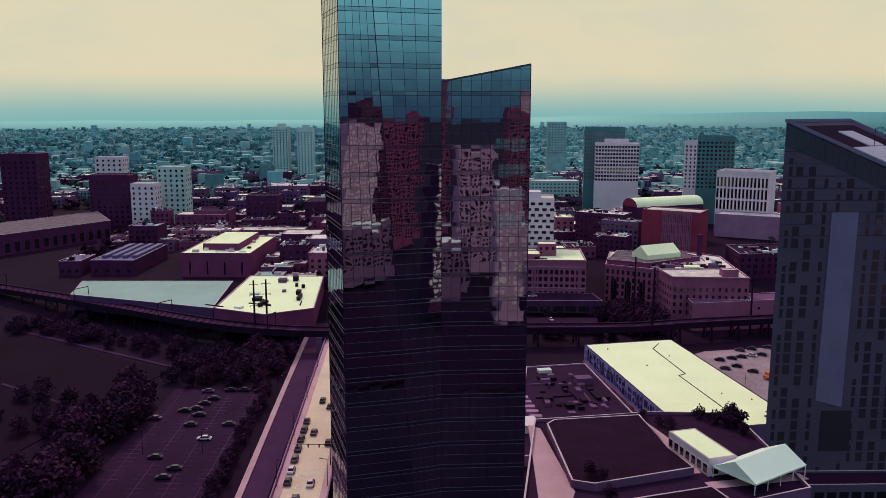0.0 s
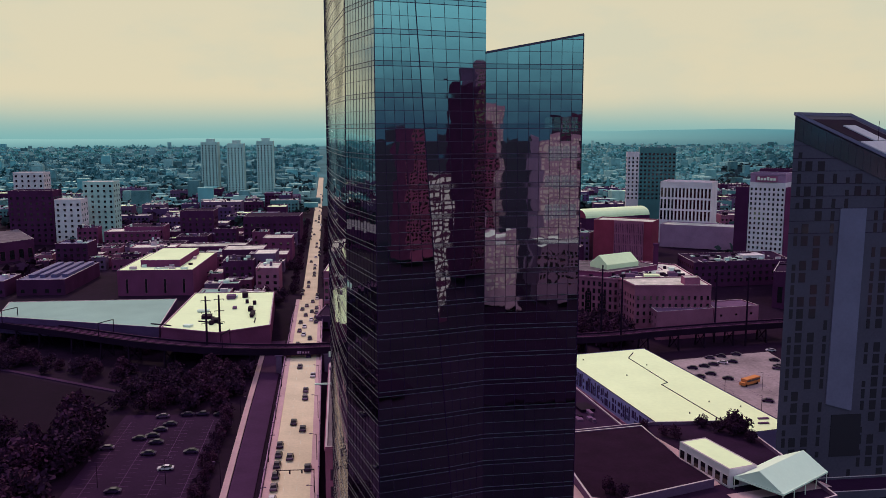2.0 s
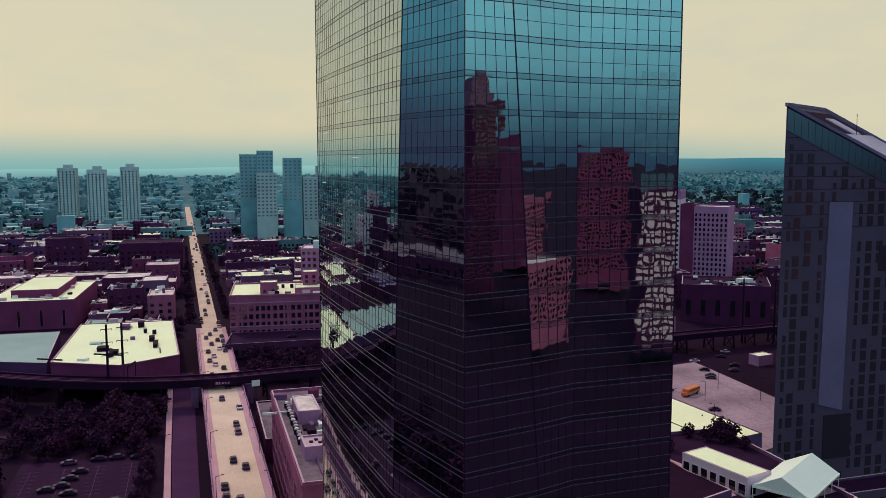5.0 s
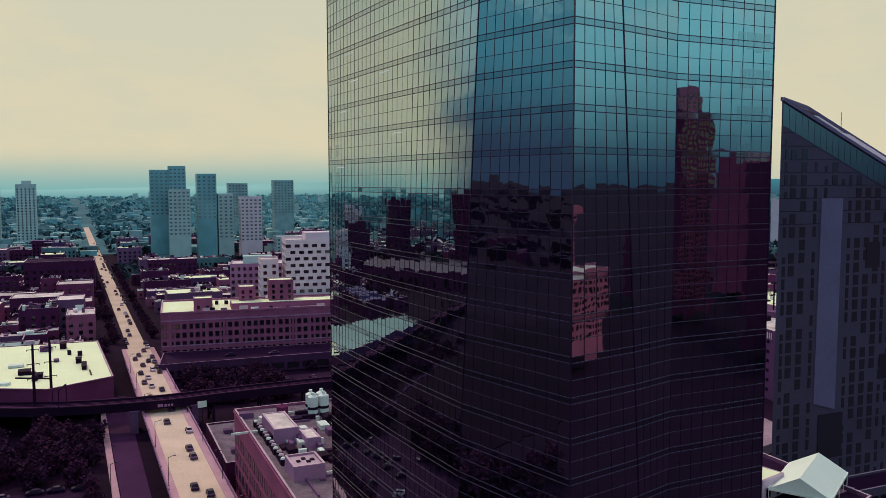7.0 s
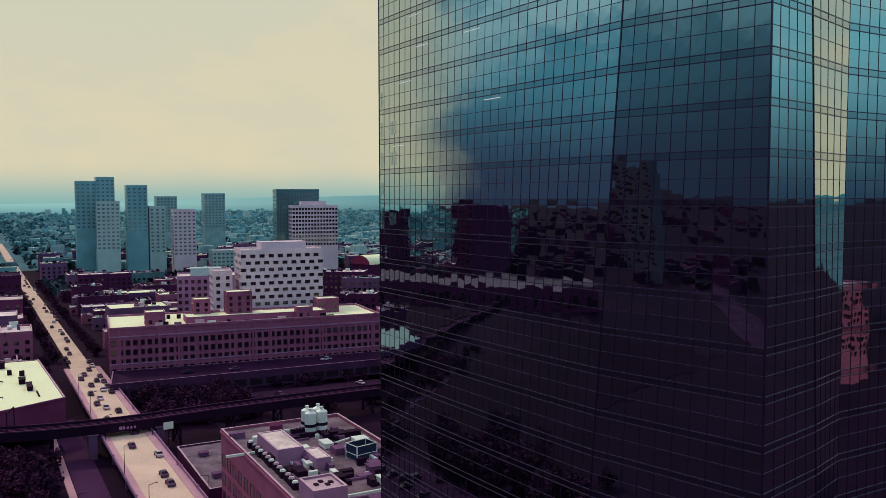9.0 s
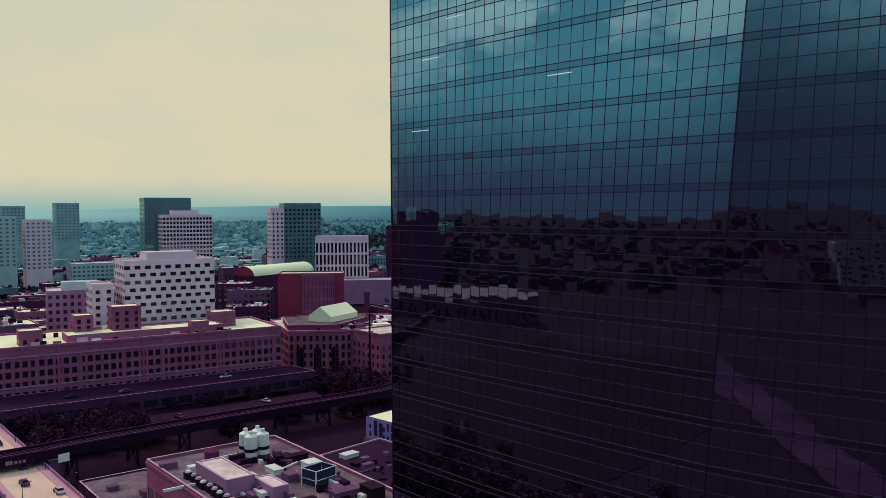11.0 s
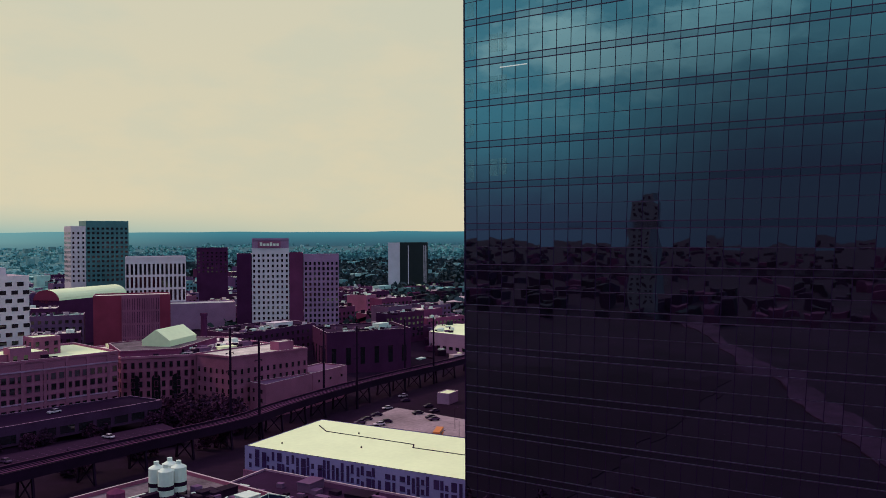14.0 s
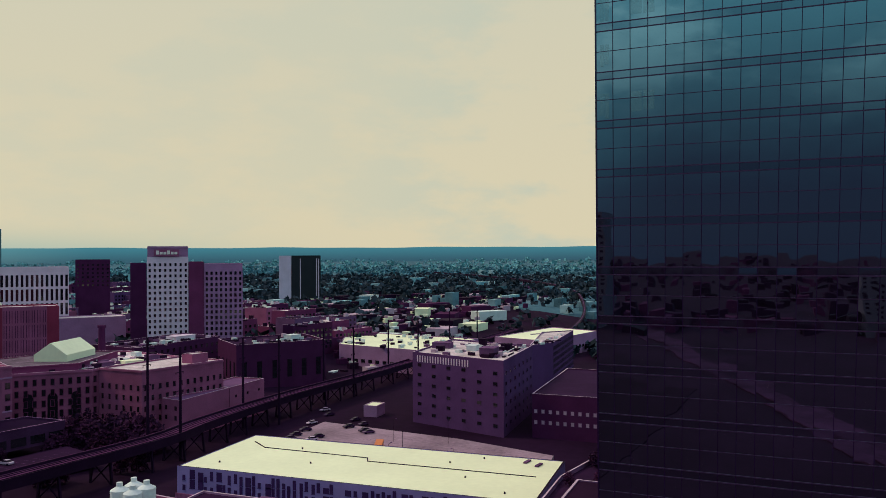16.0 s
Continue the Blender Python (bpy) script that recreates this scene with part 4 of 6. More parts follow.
# ---------------- railway viaduct ----------------
RAIL = [(-330, 520, 3.4), (-190, 440, 3.4), (-115, 396, 3.4), (-64, 365, 3.4), (-30, 351, 3.4), (0, 347, 3.4), (27, 350, 3.2), (77, 356, 2.0), (130, 366, -0.6), (165, 379, -2.2), (230, 392, -3.2), (330, 402, -4), (560, 430, -4)]
pts = []
for k in range(len(RAIL) - 1):
    p0, p1, p2, p3_ = (Vector(RAIL[max(0, min(len(RAIL) - 1, k + d))]) for d in (-1, 0, 1, 2))
    n = max(2, int((p2 - p1).length / 8))
    for i in range(n):
        t = i / n
        pts.append(0.5 * (2 * p1 + (p2 - p0) * t + (2 * p0 - 5 * p1 + 4 * p2 - p3_) * t * t + (3 * p1 - p0 - 3 * p2 + p3_) * t ** 3))
pts.append(Vector(RAIL[-1]))
viaduct = thing("railway_viaduct", "long dark steel railway viaduct with girders and trestle piers", "viaduct")


def sweep(offs, z0, z1, m, name, label=""):
    g = Mesh()
    v = []
    for k, p in enumerate(pts):
        d = (pts[min(k + 1, len(pts) - 1)] - pts[max(k - 1, 0)])
        n = Vector((d.y, -d.x, 0)).normalized()
        v += [p + n * offs[0] + Vector((0, 0, z0)), p + n * offs[1] + Vector((0, 0, z0)), p + n * offs[1] + Vector((0, 0, z1)), p + n * offs[0] + Vector((0, 0, z1))]
    f = []
    for k in range(len(pts) - 1):
        a, b = 4 * k, 4 * k + 4
        f += [(a, a + 1, b + 1, b), (a + 1, a + 2, b + 2, b + 1), (a + 2, a + 3, b + 3, b + 2), (a + 3, a, b, b + 3)]
    g.add(v, f)
    return part(name, g.mesh(name, m), viaduct, label)


BALLAST = mat("rusty brown ballast", (0.085, 0.045, 0.06), 0.95, var=0.4, scale=0.3)
sweep((-3.6, 3.6), -0.5, 0.0, BALLAST, "deck", "rusty ballast track bed")
sweep((-3.9, -3.6), -2.0, 0.75, STEEL, "girder")
sweep((3.6, 3.9), -2.0, 0.75, STEEL, "girder")
for o in (-2.3, -0.9, 0.9, 2.3):
    sweep((o - 0.07, o + 0.07), 0.0, 0.2, STEEL, "rail")
sweep((-4.2, -3.9), 0.62, 0.78, BALLAST, "edge_walk")
for k in range(2, len(pts) - 1, 2):
    p = pts[k]
    if abs(p.x - road_x(p.y)) < 10:
        continue
    d = pts[k + 1] - pts[k - 1]
    n = Vector((d.y, -d.x, 0)).normalized()
    base = gz(p.x, p.y) - 1
    g = Mesh()
    for s in (-3.0, 3.0):
        g.beam(p + n * s * 1.25 + Vector((0, 0, base - p.z)), p + n * s + Vector((0, 0, -1.9)), 0.6)
    g.beam(p - n * 3.2 + Vector((0, 0, -2.1)), p + n * 3.2 + Vector((0, 0, -2.1)), 0.6)
    g.beam(p - n * 3.4 + Vector((0, 0, base - p.z + 1)), p + n * 3.0 + Vector((0, 0, -2.4)), 0.3)
    g.beam(p + n * 3.4 + Vector((0, 0, base - p.z + 1)), p - n * 3.0 + Vector((0, 0, -2.4)), 0.3)
    part("pier", g.mesh("pier", STEEL), viaduct)
# abutments at the avenue
for s in (-1, 1):
    y = 347
    g = Mesh()
    g.box(-1.2, -4.5, -7, 1.2, 4.5, 1.2)
    g.box(-1.6, -4.9, 1.2, 1.6, 4.9, 1.5)
    solid("bridge_abutment", g, CONC_GREY, "dark stone abutment of the railway bridge", "abutment", "railway abutments", m=pose(road_x(y) + s * 9.6, y + 0.6, 0))
banner = thing("bridge_banner", "dark banner on the railway girder over the avenue", "banner", pose(road_x(343), 343.0, 2.6))
g = Mesh()
g.box(-5, -0.15, -1.1, 5, 0, 1.1)
part("board", g.mesh("board", STEEL), banner)
for k, w in enumerate((0.9, 0.6, 0.7, 0.6, 0.6)):
    g = Mesh()
    g.box(-2.4 + k * 1.05, -0.2, -0.5, -2.4 + k * 1.05 + w, -0.152, 0.5 if k < 2 else 0.25)
    part("letter_bar", g.mesh("letter_bar", CONCRETE), banner)
sg = thing("white_sign", "white signboard below the railway viaduct", "sign", pose(12.6, 341.6, 0.4, 0, 0, 8))
g = Mesh()
g.box(-1.5, -0.1, 0.4, 1.5, 0.0, 2.6)
part("board", g.mesh("board", SIGN_WHITE), sg)
g = Mesh()
g.box(-0.1, -0.05, -7, 0.1, 0.1, 0.4)
part("post", g.mesh("post", STEEL), sg)
# tall line masts, in pairs along the line
for x, y, h in ((-38.5, 357, 30), (-33.5, 359, 30), (134, 375, 40), (141, 368, 37), (196, 391, 36), (208, 383, 36), (262, 401, 34), (275, 393, 34), (330, 408, 33), (345, 398, 33), (420, 418, 32), (440, 408, 32)):
    b = gz(x, y) - 0.5
    ms = thing("line_mast", "tall dark steel transmission mast beside the railway", "mast", pose(x, y, b), "line masts")
    g = Mesh()
    g.tube((0, 0), 0.55, 0.36, 0, h, 8)
    mast_pole = part("pole", g.mesh("pole", STEEL), ms)
    for zz in (0.62, 0.78, 0.94):
        g = Mesh()
        g.beam((-1.9, 0, h * zz), (1.9, 0.6, h * zz), 0.22)
        g.beam((-1.8, 0, h * zz - 0.6), (-1.8, 0, h * zz), 0.16)
        g.beam((1.8, 0.6, h * zz - 0.6), (1.8, 0.6, h * zz), 0.16)
        part("crossarm", g.mesh("crossarm", STEEL), mast_pole)
for k in range(6, 62, 7):
    p = pts[k]
    if p.x > 30 or abs(p.x - road_x(p.y)) < 12:
        continue
    d = pts[k + 1] - pts[k - 1]
    n = Vector((d.y, -d.x, 0)).normalized()
    gt = thing("catenary_portal", "dark steel catenary portal over the tracks", "portal", group="catenary portals")
    for s in (-4.1, 4.1):
        g = Mesh()
        g.beam(p + n * s + Vector((0, 0, -0.5)), p + n * s + Vector((0, 0, 6.5)), 0.28)
        part("post", g.mesh("post", STEEL), gt)
    g = Mesh()
    g.beam(p - n * 4.1 + Vector((0, 0, 6.4)), p + n * 4.1 + Vector((0, 0, 6.4)), 0.32)
    part("beam", g.mesh("beam", STEEL), gt)

# ---------------- west side buildings ----------------
building("angular_hall", "low angular hall with bright cream flat roof", [(-59.5, 370.4), (-34.6, 357.9), (-14.0, 369.3), (-18, 443), (-57.9, 445)], -1.5, 7.7, BRICK, ROOF_WHITE, "hall", (5, 4, 3, 1.2, 1.2, 1), (), 0.4, cornice=True)
for x, y, w, d, h, m in ((-38, 412, 4, 5, 1.6, CONC_GREY), (-31, 415, 2.5, 4, 2.2, STEEL), (-23, 372, 1.6, 9, 1.3, STEEL), (-25, 384, 2, 5, 1.6, STEEL), (-43, 371, 4, 5, 1.3, STEEL), (-38, 365, 3, 4, 1.1, STEEL), (-47, 385, 5, 3, 0.8, PIPE_WHITE)):
    roof_box(9.4 + (x - 9.4) * 1.037, 23.2 + (y - 23.2) * 1.037, w, d, 7.85, h, m)
building("long_rink", "long low shed with a pale blue metal roof", [(-140, 409), (-62, 378), (-66, 440), (-147, 442)], -1.5, 6, GREY_STUCCO, ROOF_BLUE, "shed", parapet=0.2)
st = building("stadium_stand", "long brick stadium stand with arches and patched grey roof", [(-335, 420), (-200, 631), (-232, 690), (-375, 470)], -2, 13.5, BRICK_DARK, ROOF_PATCH, "stadium", (7, 12, 3.6, 6.5, 1.2, 0), (0,), 0.3, frame_m=BRICK)
hal = building("brick_sports_hall", "brick sports hall with stepped cream roof", rect(-106, 484, 41, 66, -3), -1.5, 13.6, BRICK, ROOF_WHITE, "sports hall", (8, 14, 1.2, 8, 2, -1), (0, 3), 0.4, frame_m=BRICK_PINK)
building("raised_roof", "raised central clerestory with cream roof on the sports hall", rect(-96, 496, 22, 48, -3), 13.7, 17.4, BRICK, ROOF_WHITE, "roof block", (4, 3, 2.4, 1.4, 0.8, 14), (0, 3), 0.2)
building("low_gym", "low gym with pale ribbed roofs", rect(-162, 492, 26, 60, -2), -1.5, 8, BRICK_DARK, ROOF_SLATE, "gym", (6, 5, 2, 2, 1, 0), (0, 3), 0.4)
for k in range(4):
    roof_box(-158 + k * 6, 500, 3, 46, 8.1, 1.6, ROOF_SLATE, -2)
far_left = (((-311, 696, 30, 22), 60, BRICK_DARK, ROOF_DARK), ((-243, 704, 34, 20), 42, BRICK_DARK, ROOF_DARK), ((-190, 716, 24, 18), 48, CONC_BLUE, ROOF_PALE), ((-204, 690, 20, 16), 36, CONC_WHITE, ROOF_PALE),
            ((-270, 790, 26, 16), 52, CONC_WHITE, ROOF_PALE), ((-160, 660, 40, 20), 14, BRICK, ROOF_PALE), ((-60, 560, 26, 22), 13, BRICK_DARK, ROOF_PALE), ((-38, 600, 20, 20), 15, BRICK, ROOF_PALE),
            ((-36, 520, 13, 20), 16, CONC_GREY, ROOF_PALE), ((-60, 520, 18, 16), 5, CONC_GREY, ROOF_PALE), ((-100, 600, 50, 18), 10, BRICK_DARK, ROOF_PALE), ((-60, 680, 44, 30), 22, BRICK_DARK, ROOF_DARK), ((-110, 690, 26, 20), 26, BRICK_DARK, ROOF_DARK))
for (x, y, w, d), h, wm, rm in far_left:
    building("campus_block", "mid-rise campus block with regular windows", rect(x, y, w, d, -2), -2, h, wm, rm, "building", (4.2, 4.2, 1.7, 1.9, 1.1, 1), (0,) if x > -100 else (0, 1), 0.6, "campus blocks", joined=True)
# Slab and city towers below wear the haze-toned colours.
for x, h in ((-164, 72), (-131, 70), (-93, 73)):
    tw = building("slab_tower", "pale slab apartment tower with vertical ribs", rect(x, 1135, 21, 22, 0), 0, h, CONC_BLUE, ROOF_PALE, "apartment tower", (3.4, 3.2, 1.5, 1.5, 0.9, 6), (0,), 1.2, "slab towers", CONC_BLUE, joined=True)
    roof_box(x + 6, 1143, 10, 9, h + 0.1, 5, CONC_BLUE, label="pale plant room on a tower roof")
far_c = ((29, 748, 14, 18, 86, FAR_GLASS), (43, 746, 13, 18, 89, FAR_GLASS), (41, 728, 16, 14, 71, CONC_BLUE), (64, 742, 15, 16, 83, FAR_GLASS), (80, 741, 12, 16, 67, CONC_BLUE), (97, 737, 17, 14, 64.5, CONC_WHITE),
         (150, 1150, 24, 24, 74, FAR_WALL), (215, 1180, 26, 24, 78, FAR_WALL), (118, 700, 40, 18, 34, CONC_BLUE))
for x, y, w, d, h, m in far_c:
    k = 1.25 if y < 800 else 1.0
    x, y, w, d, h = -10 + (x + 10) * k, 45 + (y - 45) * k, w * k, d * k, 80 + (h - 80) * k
    building("city_tower", "distant blue grey high-rise, haze put into its colour", rect(x, y, w, d, -3), 0, h, m, ROOF_PALE, "high-rise", (3.6, 3.6, 2.2, 1.6, 0.9, h - 44), (0, 3), 0.8, "distant towers", CONC_BLUE, TEAL_GLASS, joined=True)
building("teal_office_tower", "tall teal glass office tower with notched top", [(193.5, 806), (231, 799), (235, 823), (197.5, 830)], 0, 78.5, TEAL_WALL, ROOF_PALE, "office tower", (2.4, 3.6, 1.8, 2.6, 0.5, 30), (0, 3), 1.5, frame_m=TEAL_WALL, glass=TEAL_GLASS, joined=True)
building("white_grid_office", "white gridded office block with rooftop plant", [(198.6, 778), (238, 771), (242, 794), (202.6, 801)], 0, 65, CONC_WHITE, ROOF_PALE, "office", (2.5, 3.4, 1.9, 1.9, 0.8, 30), (0, 3), 0.6, joined=True)
roof_box(208, 782, 22, 11, 65.1, 4, CONC_WHITE, -10)
CK = [(71.5, 474), (111, 470), (114, 494), (74.5, 498)]
building("checker_block", "white precast block with checkered dark windows", CK, 0, 46, CONC_WHITE, ROOF_PALE, "apartment block", (4.0, 3.3, 2.5, 1.6, 1.0, 9), (0, 3), 1.0, stagger=0.25)
roof_box(82, 476, 22, 12, 46.1, 4, CONC_WHITE, -5, "pale rooftop plant room")
building("stepped_block", "white stepped wing beside the checkered block", [(60, 482), (69, 481), (72, 498), (62, 499)], 0, 36, CONC_WHITE, ROOF_PALE, "building", (3.1, 3.4, 1.8, 1.7, 1.0, 11), (0, 3), 0.8)
building("pink_office", "pinkish office block with teal rooftop plant", rect(52, 528, 32, 24, -12), 0, 30, CONCRETE, ROOF_PALE, "office", (3, 3.6, 1.6, 1.8, 0.9, 8), (0, 3), 0.8, joined=True)
roof_box(60, 533, 16, 10, 30.1, 4, CONC_BLUE, -12)
# long post office with stepped wings
PO = [(7.5, 436), (121, 424), (125, 462), (11.5, 476)]
building("post_office", "long pink brick office hall with rows of windows", PO, -2, 18.6, BRICK_PINK, ROOF_WHITE, "office hall", (2.7, 3.8, 1.6, 2.1, 0.9, -0.4), (0, 3), 0.9, cornice=True, frame_m=BRICK)
a, b = Vector(PO[0]), Vector(PO[1])
for k in range(15):
    p = a.lerp(b, (k + 0.5) / 15)
    g = Mesh()
    g.box(-0.5, -0.28, 0.2, 0.5, 0.0, 18.4)
    g.box(-0.62, -0.34, 17.6, 0.62, 0.0, 18.5)
    part("pilaster", g.mesh("pilaster", BRICK_PINK), bpy.data.objects["post_office"], m=pose(p.x, p.y, 0, 0, 0, math.degrees(math.atan2(b.y - a.y, b.x - a.x))))
for zz, dd in ((4.3, 0.25), (15.4, 0.3)):
    g = Mesh()
    g.box(0, -dd, zz, (b - a).length, 0.0, zz + 0.5)
    part("string_course", g.mesh("string_course", CONCRETE), bpy.data.objects["post_office"], m=pose(a.x, a.y, 0, 0, 0, math.degrees(math.atan2(b.y - a.y, b.x - a.x))))
for x, y, w, d, h in ((22, 440, 8, 8, 24), (43, 446, 7, 8, 27.5), (56, 441, 11, 9, 30.5), (38, 437, 60, 13, 21.2), (98, 442, 10, 9, 25), (84, 430, 7, 6, 23.4)):
    building("roof_turret", "pink brick turret rising from the office roof", rect(x, y, w, d, -6), 18.7, h, BRICK_PINK, ROOF_WHITE, "turret", (2.8, 2.6, 1.3, 1.6, 0.5, 18.9), (0, 3), 0.4, "roof turrets", joined=True)
terr = building("parking_terrace", "raised parking terrace with open concrete bays", [(4, 408), (126, 404), (124, 421), (8, 433)], -4, 1.8, CONC_SHADE, ASPHALT, "car park", (6.2, 5, 5, 2.6, 0.9, -4), (0,), 0.7, coping=CONCRETE)
flat("side_car_park", [(46, 374), (118, 378), (122, 398), (46, 400)], -4.6, ASPHALT, "dark side car park below the terrace", "car park", 3)
for k in range(10, 34):
    part("bay_line", BAY, bpy.data.objects["side_car_park"], m=pose(20 + k * 2.9, 391, -4.596, 0, 0, 3))
# red and striped blocks
RA, RB = Vector((182, 545)), Vector((214, 524))
red = building("red_brick_block", "bold red brick block with a pink panelled front", [tuple(RA), tuple(RB), (225, 541), (193, 562)], 0, 31, BRICK_RED, ROOF_PALE, "building", None, (), 0.8)
ra, rb = RA.lerp(RB, 0.36), RA.lerp(RB, 0.86)
rn = Vector((-21, -32)).normalized() * 0.9
g = Mesh()
g.prism([tuple(ra + rn), tuple(rb + rn), tuple(rb), tuple(ra)], 0, 31.9)
part("front_panel", g.mesh("front_panel", BRICK_PINK), red, "pink panelled front")
g = Mesh()
for k in range(8):
    p = ra.lerp(rb, (k + 0.5) / 8) + rn
    m = pose(p.x, p.y, 0, 0, 0, math.degrees(math.atan2(-21, 32)))
    for z0 in (3, 10, 17, 24):
        for dx in (-0.5, 0.5):
            g.add([m @ Vector(v) for v in ((dx - 0.14, -0.04, z0), (dx + 0.14, -0.04, z0), (dx + 0.14, -0.04, z0 + 6), (dx - 0.14, -0.04, z0 + 6))], [(0, 1, 2, 3)])
tagged(part("joint", g.mesh("joint", BRICK_DARK), red, "thin dark joints"), kind="stuff")
building("striped_block", "white block with tall dark window strips", [(270, 655), (303, 633), (318, 655), (285, 677)], 0, 46, CONC_WHITE, ROOF_PALE, "office", (2.6, 9, 1.5, 7.4, 0.8, 18), (0, 3), 3.2, joined=True)
building("colonnade_wing", "low pale terrace wing with columns", [(262, 632), (318, 598), (330, 616), (275, 650)], 0, 17, CONCRETE, ROOF_PALE, "building", (3.4, 9, 2.0, 6, 0.8, 10), (0, 3), 0.6, joined=True)
building("dark_residence", "dark glass residence tower", [(270, 704), (299.5, 697), (305, 716), (276, 724)], 0, 73.5, TEAL_WALL, ROOF_DARK, "residence tower", (3, 3.4, 1.8, 1.6, 0.9, 30), (0,), 1.2, frame_m=TEAL_WALL, joined=True)
building("white_checker_side", "white checkered side of the residence tower", [(260, 706.5), (269.8, 704.1), (275.7, 724.2), (266, 726.5)], 0, 70, CONC_WHITE, ROOF_DARK, "residence tower", (2.4, 3.4, 1.3, 1.7, 0.9, 30), (0, 3), 0.8, joined=True)
arch = Mesh()
for k in range(12):
    a0, a1 = math.pi * k / 12, math.pi * (k + 1) / 12
    arch.add([(-9 * math.cos(a0), 0, 6 + 6 * math.sin(a0)), (-9 * math.cos(a1), 0, 6 + 6 * math.sin(a1)), (-9 * math.cos(a1), 60, 6 + 6 * math.sin(a1)), (-9 * math.cos(a0), 60, 6 + 6 * math.sin(a0))], [(0, 1, 2, 3)], 0)
    arch.add([(-9 * math.cos(a0), 0, 6 + 6 * math.sin(a0)), (-9 * math.cos(a1), 0, 6 + 6 * math.sin(a1)), (0, 0, 4)], [(0, 2, 1)], 1)
arch.box(-9, 0, -26, 9, 60, 6, 2)
for x, y, w, d, h, wm, rm in ((160, 568, 26, 16, 21, CONC_GREY, ROOF_BLUE), (146, 590, 36, 18, 24, BRICK_DARK, ROOF_PALE), (150, 546, 22, 14, 14, BRICK_DARK, ROOF_PALE)):
    lab = building("low_lab_block", "low laboratory block with cluttered flat roof", rect(x, y, w, d, -32), 0, h, wm, rm, "building", (3, 3.6, 1.6, 1.7, 0.9, 2), (0, 3), 0.6, "low laboratory blocks", joined=True)
    roof_plant(lab, rect(x, y, w, d, -32), h + 0.105, 16, r_roof, PLANT, 2.0)
solid("vaulted_hall", arch, [ROOF_WHITE, BRICK_RED, BRICK_DARK], "brick hall with cream barrel vault roof", "hall", m=pose(189, 606, 20.5, 0, 0, -69))
# tall university tower block with roof sign
dx = building("university_tower", "cream and brown brick tower with a roof sign", [(291, 549), (308, 533.5), (322, 549), (305, 564.5)], -2, 54.5, CONC_WHITE, ROOF_DARK, "tower", (2.6, 3.3, 1.2, 1.7, 0.9, 6), (0,), 0.8, frame_m=CONC_WHITE)
building("crown_storey", "brown brick crown with corner finials", [(291.3, 549), (308, 533.8), (321.7, 549), (305, 564.2)], 54.7, 60.3, CONCRETE, ROOF_DARK, "tower", None, (), 1.2, cornice=True)
building("tower_wing", "brown brick wing of the university tower", [(308.2, 533.3), (314.5, 527.5), (330, 544), (322.2, 548.8)], -2, 51.5, BRICK, ROOF_DARK, "tower", None, (), 0.8, joined=True)
building("tower_wing", "gridded pink brick wing of the university tower", [(314.7, 527.3), (330, 511.3), (346, 527), (330.2, 543.8)], -2, 50.3, CONCRETE, ROOF_PALE, "tower", (2.5, 3.3, 1.3, 1.9, 0.8, 4), (0,), 0.8, frame_m=CONCRETE, joined=True)
building("tower_wing", "plain dark brick wing of the university tower", [(284.3, 555.3), (290.8, 549.2), (304.8, 564.7), (298, 571)], -2, 51, BRICK_DARK, ROOF_DARK, "tower", None, (), 0.8, joined=True)
sgn = thing("roof_sign", "white letters on a dark roof sign board", "sign")
a, b = Vector((293.6, 546.3)), Vector((304.0, 536.8))
nrm = Vector((-(a - b).y, (a - b).x)).normalized()
if nrm.y > 0:
    nrm = -nrm
ang = math.degrees(math.atan2((b - a).y, (b - a).x))
ln = (b - a).length
g = Mesh()
g.box(0, -0.35, 0, ln, -0.1, 4.0)
part("board", g.mesh("board", BRICK_PINK), sgn, m=pose(a.x + nrm.x * 0.1, a.y + nrm.y * 0.1, 55.6, 0, 0, ang))
for k in range(6):
    g = Mesh()
    g.box(0, -0.5, 0, ln / 9, -0.352, 2.3 if k in (0, 3) else 1.5)
    part("letter_bar", g.mesh("letter_bar", SIGN_WHITE), sgn, m=pose(a.x + nrm.x * 0.1 + (b - a).x * (0.09 + k * 0.145), a.y + nrm.y * 0.1 + (b - a).y * (0.09 + k * 0.145), 56.7, 0, 0, ang))
building("brown_slab", "brown brick apartment slab", [(411, 766), (432, 749), (445, 765), (424, 782)], 0, 52.5, BRICK_DARK, ROOF_DARK, "apartment slab", (3.4, 3.4, 1.4, 1.4, 1, 30), (0,), 0.8, joined=True)
fd = building("dark_slab", "black glass slab tower with cream end wall", [(731, 795), (752, 768), (770, 782), (749, 809)], 0, 55, BLACK_CLAD, ROOF_DARK, "slab tower", (4, 60, 1.6, 40, 1, 12), (0,), 0.8, frame_m=STEEL, joined=True)
for q in (0.3, 0.86, 0.93):
    p = Vector((731, 795)).lerp(Vector((752, 768)), q)
    g = Mesh()
    g.box(-0.5, -0.4, 4, 0.5, -0.05, 52)
    part("pale_fin", g.mesh("pale_fin", CONC_WHITE), fd, "pale upright fin", pose(p.x, p.y, 0, 0, 0, math.degrees(math.atan2(-27, 21))))
building("dark_slab_end", "cream end wall of the black slab tower", [(722, 806.4), (730.8, 795.3), (748.8, 809.3), (740, 820.4)], 0, 55, CONC_WHITE, ROOF_DARK, "slab tower", None, (), 0.6)
